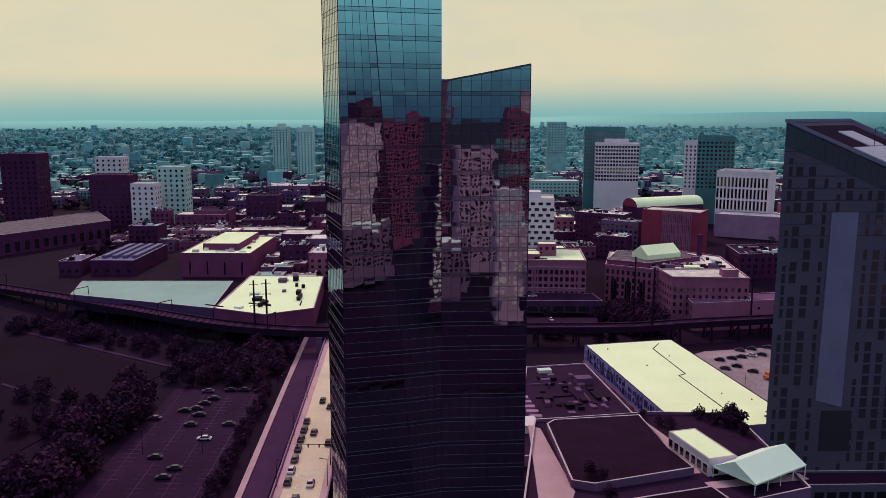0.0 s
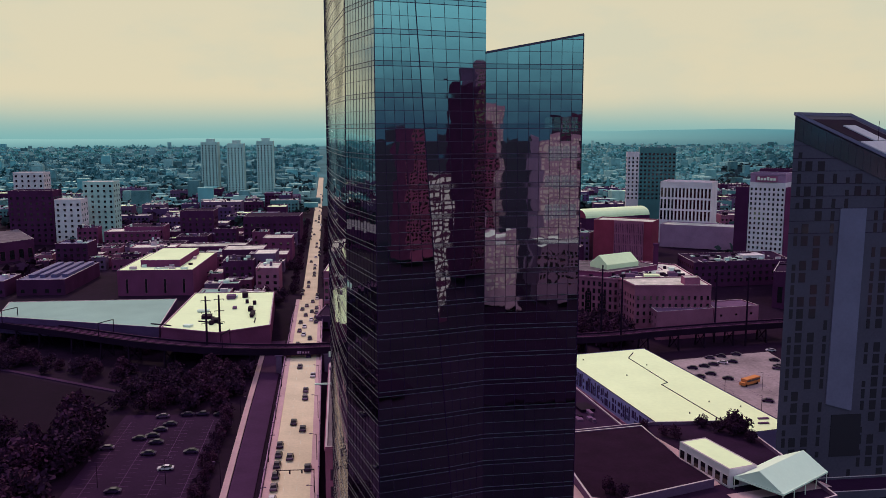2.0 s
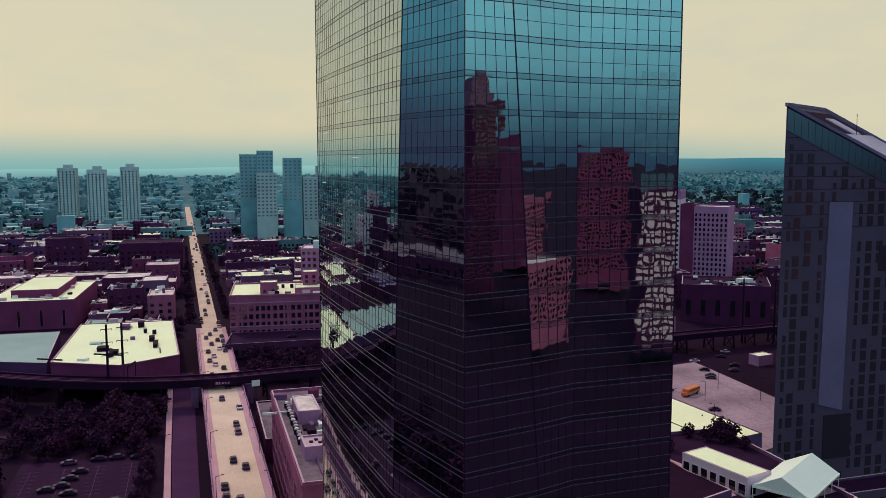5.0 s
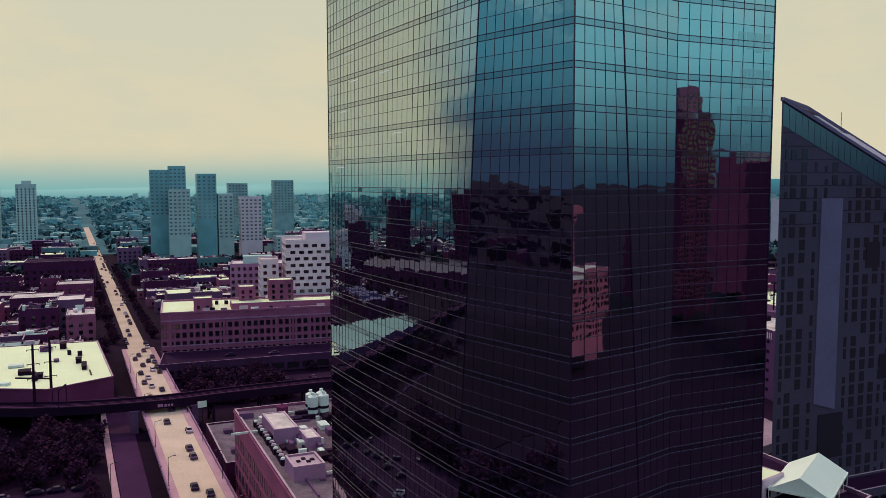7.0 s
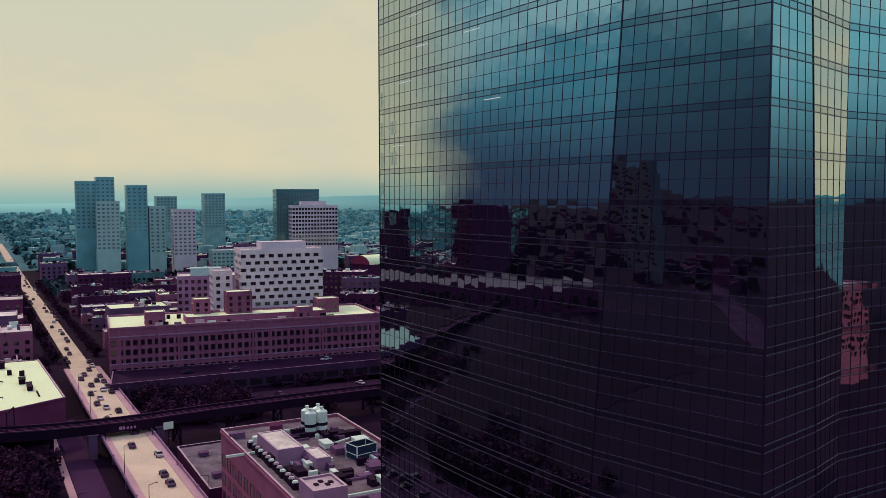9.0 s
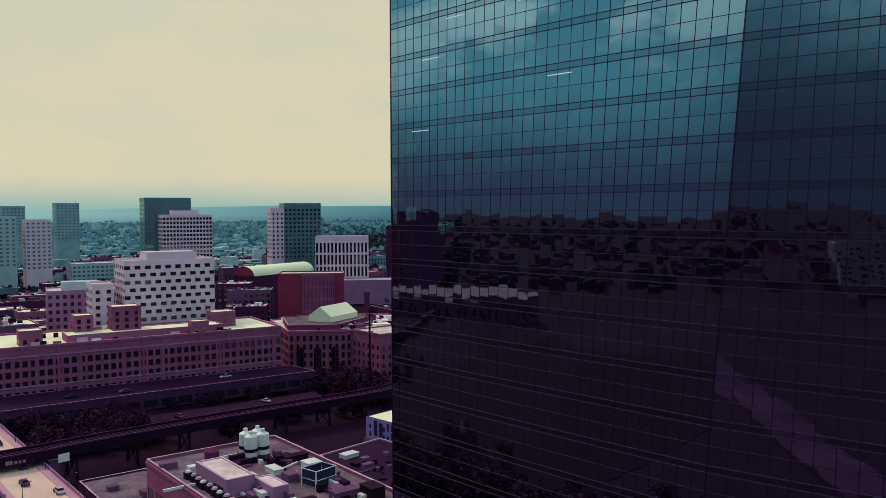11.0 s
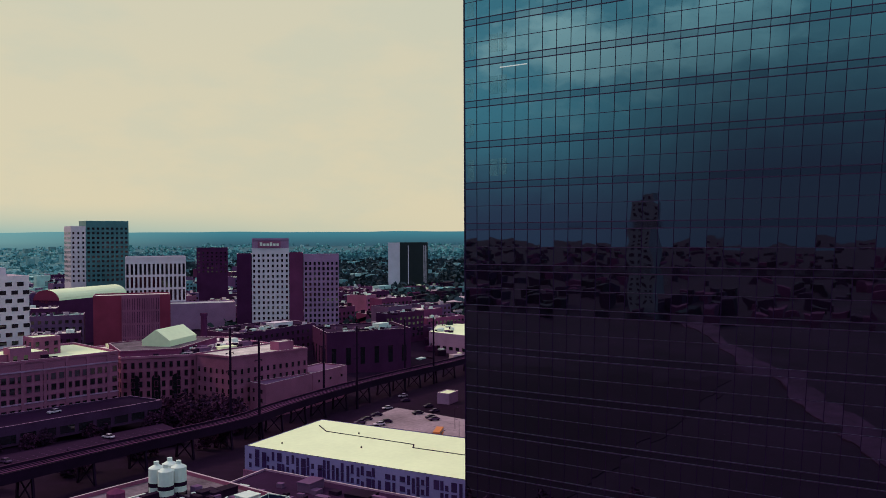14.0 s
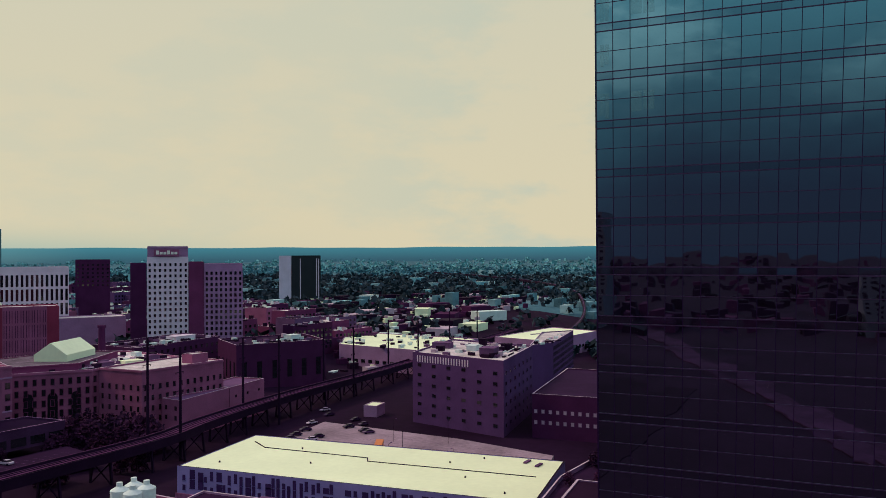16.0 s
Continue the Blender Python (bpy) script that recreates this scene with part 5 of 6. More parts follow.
# museum-like hall with pyramid skylight, and its wings
GH = building("grand_hall", "pink brick grand hall with tall arched front and cluttered roof", [(136, 446), (158, 431), (203, 431), (208, 470), (190, 488), (148, 488)], -14, 12.6, BRICK_PINK, ROOF_PALE, "hall", (2.6, 3.9, 1.2, 2.3, 0.9, -8), (0, 1, 5), 0.8, cornice=True, frame_m=BRICK)
building("hall_attic", "reddish brick attic storey of the grand hall", [(137.5, 449), (157, 437), (192, 457), (184, 476), (150, 478)], 12.7, 15, BRICK, ROOF_PATCH, "attic", None, (), 0.5, cornice=True)
arches = Mesh()
for k in range(3):
    c = Vector((136, 446)).lerp(Vector((158, 431)), 0.2 + 0.3 * k)
    m = pose(c.x, c.y, 0, 0, 0, math.degrees(math.atan2(-15, 22)))
    q = [(1.7 * math.cos(a * math.pi / 8), -0.08, 4 + 1.7 * math.sin(a * math.pi / 8)) for a in range(9)] + [(-1.7, -0.08, -6), (1.7, -0.08, -6)]
    arches.add([m @ Vector(v) for v in q], [tuple(range(11))[::-1]])
part("arched_window", arches.mesh("arched_window", CITY_GLASS), GH)
g = Mesh()
g.add([(0, 0, 0), (24, 0, 0), (24, 13, 0), (0, 13, 0), (0, 0, 2.6), (24, 0, 2.6), (24, 13, 2.6), (0, 13, 2.6), (0, 6.5, 7.2), (24, 6.5, 7.2)],
      [(4, 5, 9, 8), (6, 7, 8, 9), (5, 6, 9), (7, 4, 8), (0, 1, 5, 4), (1, 2, 6, 5), (2, 3, 7, 6), (3, 0, 4, 7)])
solid("skylight_roof", g, ROOF_WHITE, "pale gabled skylight roof on the grand hall", "skylight", m=pose(159.5, 447, 15.1, 0, 0, 26))
chim = Mesh()
chim.tube((197, 473), 1.6, 1.4, 12, 25, 12)
chim.tube((197, 473), 1.8, 1.8, 24.2, 25.4, 12)
solid("chimney", chim, BRICK_DARK, "round dark brick chimney", "chimney")
building("hall_wing", "four storey pink brick wing with cream roof", [(162, 409), (200, 405), (203, 430.6), (161, 430.6)], -14, 13, BRICK_PINK, ROOF_PALE, "wing", (3.0, 3.9, 1.2, 2.0, 0.9, -6.5), (0, 3), 0.7, cornice=True)
building("roof_hut", "pink brick stair hut on the wing roof", rect(188, 410, 8, 6, -4), 13.1, 16.4, BRICK_PINK, ROOF_PALE, "hut", (4, 3, 1.6, 1.6, 0.8, 13.2), (0,), 0.4)
building("hall_wing", "long low pink wing beside the railway", [(169, 396.8), (199.9, 401.8), (199.9, 404.4), (170, 407.6)], -14, 2, BRICK_PINK, CONC_GREY, "wing", (3.4, 3.6, 1.4, 1.6, 1, -6), (3,), 0.6)
building("hall_wing", "plain low pink wing with roof plant beside the railway", [(200.3, 401.9), (226, 406), (224, 421), (203.8, 418)], -14, 2, BRICK_PINK, CONC_GREY, "wing", (7, 5, 1.2, 1.0, 2, -4), (0,), 0.6)
for x, y, w, d, h, m in ((166, 435, 5, 4, 1.8, CONC_GREY), (176, 434, 8, 5, 1.2, ROOF_WHITE), (190, 436, 4, 4, 2, CONC_GREY), (197, 452, 3, 4, 1.6, PIPE_WHITE), (152, 480, 10, 6, 1.4, ROOF_WHITE), (196, 442, 3, 3, 2, STEEL)):
    roof_box(x, y, w, d, 12.7, h, m, -12)
bb = building("dark_brick_hall", "dark brown brick hall with tall blank bays", [(257, 450), (300, 428), (322, 460), (278, 482)], -12, 11, BRICK_DARK, ROOF_DARK, "hall", (7, 14, 2.6, 9, 2, -8), (0, 3), 0.8)
roof_box(292, 444, 8, 5, 11.1, 2.6, PIPE_WHITE)
building("low_brick_row", "dark brick row with flat roofs and plant", [(226, 486), (290, 492), (296, 525), (230, 520)], -4, 11, BRICK_DARK, ROOF_DARK, "building", (4, 4, 1.6, 1.8, 1, -2), (0, 3), 0.7, joined=True)
roof_box(262, 496, 14, 7, 11.1, 2.4, CONC_WHITE)
# grey office by the lot
GO = [(237, 338), (226.5, 293), (279, 303), (290, 348)]
GO = [GO[1], GO[2], GO[3], GO[0]]
building("grey_office", "grey purple office block with square windows and roof plant", GO, -14, 15.6, GREY_STUCCO, ROOF_PALE, "office", (7.0, 3.9, 2.0, 1.3, 1.2, -10), (0, 3), 0.8)
for k in range(20):
    p = Vector(GO[3]).lerp(Vector(GO[0]), 0.06 + k * 0.03)
    g = Mesh()
    g.box(-0.25, -0.12, 0, 0.25, 0.02, 2.6)
    part("fin", g.mesh("fin", CONC_WHITE), bpy.data.objects["grey_office"], m=pose(p.x, p.y, 12.6, 0, 0, math.degrees(math.atan2(GO[0][1] - GO[3][1], GO[0][0] - GO[3][0]))))
for x, y, w, d, h, m in ((242, 304, 8, 6, 3, CONC_GREY), (254, 318, 6, 4, 2.2, PIPE_WHITE), (262, 306, 4, 4, 2.6, STEEL), (258, 332, 5, 8, 2.4, CONC_GREY), (272, 322, 3, 3, 3.2, STEEL), (248, 330, 3, 3, 2.0, STEEL)):
    roof_box(x, y, w, d, 15.7, h, m, 10)
building("small_white_hut", "small pale flat-roofed hut beside the office", rect(238, 356, 9, 6, 10), -13, -7.5, CONCRETE, ROOF_WHITE, "hut", None, (), 0.3)
building("red_low_office", "low dark red brick office with small windows", [(232, 284), (236, 240), (306, 254), (303, 296)], -14, 3.6, BRICK_DARK, ROOF_DARK, "office", (2.6, 4, 1.0, 1.2, 1.2, -8), (0, 3), 0.6, frame_m=CONCRETE, glass=COPING)
building("grey_slab_block", "grey slab block with dark louvred side", [(312, 318), (330, 313), (396, 326), (378, 338)], -14, 12, GREY_STUCCO, ROOF_PALE, "building", (2.6, 3, 1.8, 1.8, 0.5, -10), (1,), 0.6, glass=STEEL, joined=True)
building("low_white_depot", "long low depot with cream roof and dark clutter", [(352, 402), (425, 400), (432, 505), (360, 462)], -14, 1.5, CONCRETE, ROOF_WHITE, "depot", (5, 6, 3, 2, 1, -9), (0, 3), 0.5, joined=True)
building("low_white_depot", "low depot with cream roof by the tracks", [(440, 360), (520, 352), (535, 392), (450, 400)], -14, 0.5, CONCRETE, ROOF_WHITE, "depot", (5, 6, 3, 2, 1, -9), (0, 3), 0.5, joined=True)
r4 = random.Random(12)
for k in range(46):
    x, y = r4.uniform(352, 428), r4.uniform(405, 470)
    roof_box(x, y, r4.uniform(1, 4), r4.uniform(1, 3), 1.6, r4.uniform(0.6, 2), r4.choice((STEEL, CONC_GREY, PIPE_WHITE)), r4.uniform(-15, 15))
# curving tracks of the rail yard
for nm, n in (("grand_hall", 70), ("post_office", 50), ("dark_brick_hall", 40), ("low_brick_row", 60), ("angular_hall", 10), ("grey_office", 50), ("grey_slab_block", 20), ("brick_sports_hall", 16)):
    ob = bpy.data.objects[nm]
    wall = [c for c in ob.children if c.name.startswith("roof")][0]
    top = [v.co for v in wall.data.vertices]
    zt = max(v.z for v in top)
    roof_plant(ob, [(v.x, v.y) for v in top if v.z > zt - 0.01][:len(top) // 2], zt + 0.005, n, r_roof, PLANT, 1.9)
# sheds, containers and parked stock in the yard
stock = Mesh()
for k in range(1500):
    a = r4.random()
    x, y = 330 + 560 * a + r4.uniform(-40, 40), 420 + 260 * r4.random() + 120 * a
    z = gz(x, y)
    w, d, h = r4.uniform(2, 9), r4.uniform(2, 5), r4.uniform(1, 4)
    if r4.random() < 0.05:
        w, d, h = r4.uniform(14, 34), r4.uniform(10, 18), r4.uniform(5, 8)
    stock.prism(rect(x, y, w, d, r4.uniform(-30, 30)), z - 1, z + h, r4.choice((0, 1, 1, 2, 2, 3, 4, 4, 2, 4)))
solid("yard_stock", stock, [PIPE_WHITE, COPING, STEEL, ROOF_WHITE, BRICK_DARK], "sheds, containers and parked stock in the rail yard", "stock", kind="stuff")
yard = Mesh()
for lane in range(14):
    prev = None
    for k in range(24):
        t = k / 23
        x = 470 + 900 * t
        y = 450 + 20 * lane + 260 * t * t + 60 * math.sin(t * 3 + lane * 0.25)
        p = Vector((x, y, gz(x, y) + 0.35))
        if prev:
            yard.beam(prev, p, 1.0 if lane % 2 else 1.8)
        prev = p
for k in range(60):
    a0, a1 = k / 60, (k + 1) / 60
    q = []
    for a in (a0, a1):
        x = 540 + 1100 * a
        y = 385 + 240 * a + 480 * a ** 2.4
        q.append(Vector((x, y, gz(x, y) + 6)))
    yard.beam(q[0], q[1], 3.2, 1)
    yard.beam(q[0] + Vector((0, 0, 1.5)), q[1] + Vector((0, 0, 1.5)), 0.5, 2)
    yard.beam(q[0], q[0] - Vector((0, 0, 8)), 1.4, 1)
solid("yard_tracks", yard, [BALLAST, STEEL, CONC_GREY], "curving rusty rail yard tracks", "tracks", kind="stuff")

# ---------------- city fabric along the avenue ----------------
r5 = random.Random(77)
taken = [(-70, 340, 0, 440), (-150, 370, -50, 450), (-380, 400, -195, 700), (-165, 480, -60, 560), (-315, 690, -160, 810), (-170, 1130, -65, 1160), (30, 880, 160, 960), (180, 760, 250, 840),
         (55, 465, 120, 505), (48, 515, 92, 560), (0, 400, 135, 480), (160, 510, 235, 640), (190, 580, 260, 640), (255, 590, 335, 690), (250, 690, 312, 742), (280, 505, 350, 575), (130, 365, 240, 530), (220, 425, 330, 530), (400, 745, 450, 790)]


def free(x, y, w, d):
    if abs(x + w / 2 - road_x(y + d / 2)) < w / 2 + 13:
        return False
    return all(x + w < a or x > c or y + d < b or y > e for a, b, c, e in taken)


count = 0
tries = 0
while count < 340 and tries < 14000:
    tries += 1
    y = 480 + 620 * r5.random() ** 1.25
    half = 110 + y * 0.55
    x = r5.uniform(-half * 0.9, half * 1.1)
    w, d = r5.uniform(10, 40), r5.uniform(9, 26)
    if not free(x, y, w, d):
        continue
    taken.append((x - 2, y - 2, x + w + 2, y + d + 2))
    h = r5.choice((7, 8, 8, 9, 10, 11, 12, 14, 17))
    wm = r5.choice((BRICK, BRICK_DARK, BRICK_PINK, BRICK, CONC_GREY, BRICK_DARK, BRICK_DARK) if y < 760 else (CONC_GREY, BRICK_DARK, GREY_STUCCO, CONC_GREY, BRICK_DARK, FAR_ROOF)) if y > 700 or r5.random() < 0.8 else r5.choice((CONC_GREY, GREY_STUCCO, BRICK_DARK))
    rm = r5.choice((ROOF_PALE, ROOF_DARK, ROOF_WHITE, ROOF_PALE, ROOF_WHITE, ROOF_DARK, ROOF_PALE, ROOF_SLATE, ROOF_PALE))
    zb = gz(x + w / 2, y + d / 2)
    win = (3.4, 3.6, 1.7, 1.8, 1.0, zb + 0.8)
    pts4 = rect(x, y, w, d, -1 if x < 150 else r5.uniform(-12, -4))
    town = building("town_building", "flat-roofed town building with parapet", pts4, zb - 3, zb + h, wm, rm, "building", win, (0,) if win else (), 0.7, "town buildings", joined=True)
    roof_plant(town, pts4, zb + h + 0.105, r5.randrange(4, 14), r5, PLANT, 2.6)
    count += 1
# small houses and sheds filling the near blocks
count = 0
while count < 130 and tries < 30000:
    tries += 1
    x, y = r5.uniform(-190, 130), r5.uniform(446, 740)
    w, d, h = r5.uniform(7, 17), r5.uniform(6, 14), r5.uniform(4, 9)
    if not free(x, y, w, d) or (x < -60 and y < 570):
        continue
    taken.append((x - 1.5, y - 1.5, x + w + 1.5, y + d + 1.5))
    zb = gz(x + w / 2, y + d / 2)
    pts4 = rect(x, y, w, d, -1)
    town = building("town_house", "low flat-roofed town house among trees", pts4, zb - 3, zb + h, r5.choice((BRICK_DARK, BRICK, CONC_GREY, BRICK_PINK)), r5.choice((ROOF_PALE, ROOF_WHITE, ROOF_DARK, ROOF_BLUE, ROOF_PALE)), "house", (3.4, 3.2, 1.5, 1.5, 0.9, zb + 0.6), (0, 3), 0.5, "town houses", joined=True)
    roof_plant(town, pts4, zb + h + 0.105, r5.randrange(3, 8), r5, PLANT, 1.6)
    count += 1
# far houses and woods out to the horizon, haze painted into their colours
houses = Mesh()
for k in range(6500):
    r = 780 + 2450 * r5.random() ** 1.5
    a = r5.uniform(-0.75, 1.42)
    x, y = r * math.sin(a), 200 + r * math.cos(a)
    if abs(x - road_x(y)) < 16 or (a > 0.55 and r5.random() < 0.88):
        continue
    w, d, h = r5.uniform(6, 20), r5.uniform(6, 14), r5.uniform(5, 10) if r5.random() < 0.975 else r5.uniform(14, 26)
    z = gz(x, y)
    # Bearings with thicker haze take the paler haze-painted colours.
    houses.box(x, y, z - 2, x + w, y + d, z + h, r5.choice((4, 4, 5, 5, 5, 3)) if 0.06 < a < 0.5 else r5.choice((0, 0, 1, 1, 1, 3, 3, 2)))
solid("far_houses", houses, [FAR_WALL, FAR_ROOF, CONC_BLUE, FAR_GLASS, MIST_WALL, MIST_ROOF], "distant rows of houses and sheds, haze put into their colours", "houses", kind="stuff")


def clump(g, c, r, n, rg, flatten=0.8, size=0.42):
    """A ragged clump of small leaf cards round a centre."""
    for k in range(n):
        d = Vector((rg.gauss(0, 1), rg.gauss(0, 1), rg.gauss(0, 1) * flatten))
        d = d.normalized() * r * (0.55 + 0.5 * rg.random())
        p = Vector(c) + d
        u = Vector((rg.gauss(0, 1), rg.gauss(0, 1), rg.gauss(0, 0.6))).normalized()
        v = u.cross(Vector((rg.gauss(0, 1), rg.gauss(0, 1), rg.gauss(0, 1)))).normalized()
        s = size * r * rg.uniform(0.6, 1.3)
        g.add([p - u * s - v * s * .7, p + u * s - v * s * .5, p + u * s * .8 + v * s, p - u * s * .6 + v * s * .8], [(0, 1, 2, 3)])


def far_wood(name, n, rmin, rmax, a0, a1, m, label, avoid=True):
    g = Mesh()
    for k in range(n):
        r = rmin + (rmax - rmin) * r5.random() ** 1.3
        a = r5.uniform(a0, a1)
        x, y = r * math.sin(a), 200 + r * math.cos(a)
        if (330 < x < 820 and 405 < y < 430 + 0.55 * (x - 330) and r5.random() < 0.85) or abs(x - road_x(y)) < 13 or any(a - 3 < x < c + 3 and b - 3 < y < e + 3 for a, b, c, e in taken):
            continue
        s = r5.uniform(2.6, 5.2) * (1 + r / 5200)
        clump(g, (x, y, gz(x, y) + s * 0.75), s, 9, r5, 0.7, 0.55)
    return solid(name, g, m, label, "woods", kind="stuff")


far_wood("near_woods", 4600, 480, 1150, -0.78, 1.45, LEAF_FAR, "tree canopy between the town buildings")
far_wood("far_woods", 3000, 950, 2300, -0.78, 0.06, LEAF_HAZE_BLUE, "distant tree canopy between the houses, blue green haze in its colour")
far_wood("misty_woods", 1600, 950, 2300, 0.06, 0.5, LEAF_MIST, "tree canopy between the houses, blue mist put into its colour")
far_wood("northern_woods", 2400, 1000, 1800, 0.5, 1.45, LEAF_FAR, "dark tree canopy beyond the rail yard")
far_wood("far_woods", 1500, 1800, 2500, 0.5, 1.45, LEAF_HAZE_BLUE, "distant tree canopy to the north, blue green haze in its colour")
far_wood("horizon_woods", 2600, 2100, 3250, -0.8, 1.5, LEAF_HAZE, "wooded ridge on the horizon, haze put into its colour")
far_wood("town_woods", 1500, 390, 900, -0.62, -0.08, LEAF, "dark tree canopy between the southern streets")

# hills closing the distance: a glowing backdrop with haze painted in
HILL = bpy.data.materials.new("hill backdrop with glowing haze")
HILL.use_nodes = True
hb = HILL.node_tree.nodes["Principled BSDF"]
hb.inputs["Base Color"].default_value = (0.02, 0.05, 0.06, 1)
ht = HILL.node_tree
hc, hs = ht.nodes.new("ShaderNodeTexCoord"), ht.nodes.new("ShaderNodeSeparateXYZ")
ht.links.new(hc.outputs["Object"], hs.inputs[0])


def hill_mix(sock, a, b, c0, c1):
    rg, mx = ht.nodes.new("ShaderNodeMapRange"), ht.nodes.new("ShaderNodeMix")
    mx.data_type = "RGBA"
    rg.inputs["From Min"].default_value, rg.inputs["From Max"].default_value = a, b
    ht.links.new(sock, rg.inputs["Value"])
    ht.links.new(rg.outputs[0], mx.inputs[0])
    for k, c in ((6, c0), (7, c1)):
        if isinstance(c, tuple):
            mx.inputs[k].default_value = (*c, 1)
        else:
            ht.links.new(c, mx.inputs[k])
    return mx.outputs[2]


# Painted haze: emission pales with height, darker towards the north.
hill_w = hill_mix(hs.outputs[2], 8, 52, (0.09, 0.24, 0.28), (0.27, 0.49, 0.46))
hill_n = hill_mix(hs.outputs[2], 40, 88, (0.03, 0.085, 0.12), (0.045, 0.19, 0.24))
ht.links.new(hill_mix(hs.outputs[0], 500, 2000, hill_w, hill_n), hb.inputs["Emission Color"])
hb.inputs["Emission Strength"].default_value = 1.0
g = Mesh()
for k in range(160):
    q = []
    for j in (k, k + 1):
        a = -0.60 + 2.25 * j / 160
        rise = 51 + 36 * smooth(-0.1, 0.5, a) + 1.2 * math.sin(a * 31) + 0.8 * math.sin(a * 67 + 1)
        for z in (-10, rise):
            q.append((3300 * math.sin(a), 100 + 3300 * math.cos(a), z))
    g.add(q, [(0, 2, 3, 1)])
solid("backdrop", g, HILL, "horizon hill backdrop glowing in painted blue green haze", "backdrop", kind="structure")

# ---------------- trees ----------------
PROTO = []
for variant in range(4):
    rg = random.Random(30 + variant)
    tr = thing("tree", "dark leafy tree with rounded uneven crown", "tree", pose(0, 0, -60), "park trees")
    g = Mesh()
    g.tube((0, 0), 0.30, 0.16, 0, 3.4, 7)
    for k in range(5):
        a = k * 1.26 + variant
        g.beam((0, 0, 2.2 + k * 0.25), (1.7 * math.cos(a), 1.7 * math.sin(a), 4.4 + 0.4 * (k % 3)), 0.14)
    part("trunk", g.mesh("trunk", BARK), tr)
    g = Mesh()
    for k in range(24):
        a, rr = rg.uniform(0, math.tau), 3.0 * rg.random() ** 0.6
        clump(g, (rr * math.cos(a), rr * math.sin(a), rg.uniform(2.2, 7.0) * (1 - 0.07 * rr) - rr * 0.25), rg.uniform(1.0, 1.7), 34, rg, 0.85, 0.24)
    part("crown", g.mesh("crown", LEAF if variant % 2 == 0 else LEAF_RUST), tr)
    PROTO.append(tr)
spots = []
roof_trees = []
r6 = random.Random(5)
for k in range(22):
    spots.append((-62 - r6.uniform(0, 9), 196 + k * 4.4 + r6.uniform(-2, 2), r6.uniform(1.4, 2.1)))
for k in range(26):
    spots.append((-21.5 - r6.uniform(0, 1.5), 182 + k * 4.6, r6.uniform(0.45, 0.7)))
for k in range(48):
    spots.append((r6.uniform(-62, -22), r6.uniform(301, 343), r6.uniform(0.8, 1.25)))
for k in range(40):
    t = r6.random()
    spots.append((-62 - 125 * t, 358 + 62 * t - r6.uniform(8, 24), r6.uniform(0.6, 1.0)))
for k in range(22):
    spots.append((r6.uniform(-110, -66), r6.uniform(190, 300), r6.uniform(0.7, 1.2)))
for k in range(34):
    spots.append((r6.uniform(16, 130), r6.uniform(402, 407) if k % 2 else r6.uniform(366, 371), r6.uniform(0.7, 1.1)))
for k in range(34):
    x = r6.uniform(129, 156)
    spots.append((x, r6.uniform(384, 426 - 0.5 * abs(x - 140)), r6.uniform(1.1, 1.75)))
for k in range(16):
    spots.append((r6.uniform(118, 134), r6.uniform(224, 234), r6.uniform(0.5, 0.85)))
for k, (x, y, s) in enumerate(((121.5, 220, 0.7), (122, 216, 0.7), (119, 214, 0.6), (74, 180.5, 0.5), (76.5, 178.5, 0.4), (102.5, 214, 0.5), (100, 216, 0.4), (121, 209, 0.5))):
    roof_trees.append((x, y, s))
for k in range(40):
    y = 480 + k * 9
    spots.append((road_x(y) + (9.2 if k % 2 else -9.2), y, r6.uniform(0.55, 0.9)))
for k in range(30):
    spots.append((r6.uniform(-60, -14), r6.uniform(440, 480) if k % 2 else r6.uniform(560, 600), r6.uniform(0.6, 1.0)))
for k in range(30):
    spots.append((r6.uniform(-150, -130) if k % 2 else r6.uniform(-78, -62), r6.uniform(378, 404), r6.uniform(0.5, 0.8)))
r7 = random.Random(77)
for k in range(34):
    spots.append((r7.uniform(14, 45), r7.uniform(374, 402), r7.uniform(0.85, 1.3)))
for x, y, s in spots:
    base = gz(x, y) - 0.15
    t = copy_thing(PROTO[r6.randrange(4)], pose(x, y, base, 0, 0, r6.uniform(0, 360)) @ Matrix.Scale(s, 4))
for x, y, s in roof_trees + [(120, 219, 0.5), (97, 221, 0.35), (113, 221, 0.5), (116, 217, 0.55), (77, 173, 0.45)]:
    copy_thing(PROTO[r6.randrange(4)], pose(x, y, 12.95 if x < 82 and y > 177 else 11.3, 0, 0, r6.uniform(0, 360)) @ Matrix.Scale(s, 4))
for p in PROTO:
    x, y = r6.uniform(-100, -80), r6.uniform(250, 300)
    p.matrix_basis = pose(x, y, gz(x, y) - 0.15)

# ---------------- cars ----------------


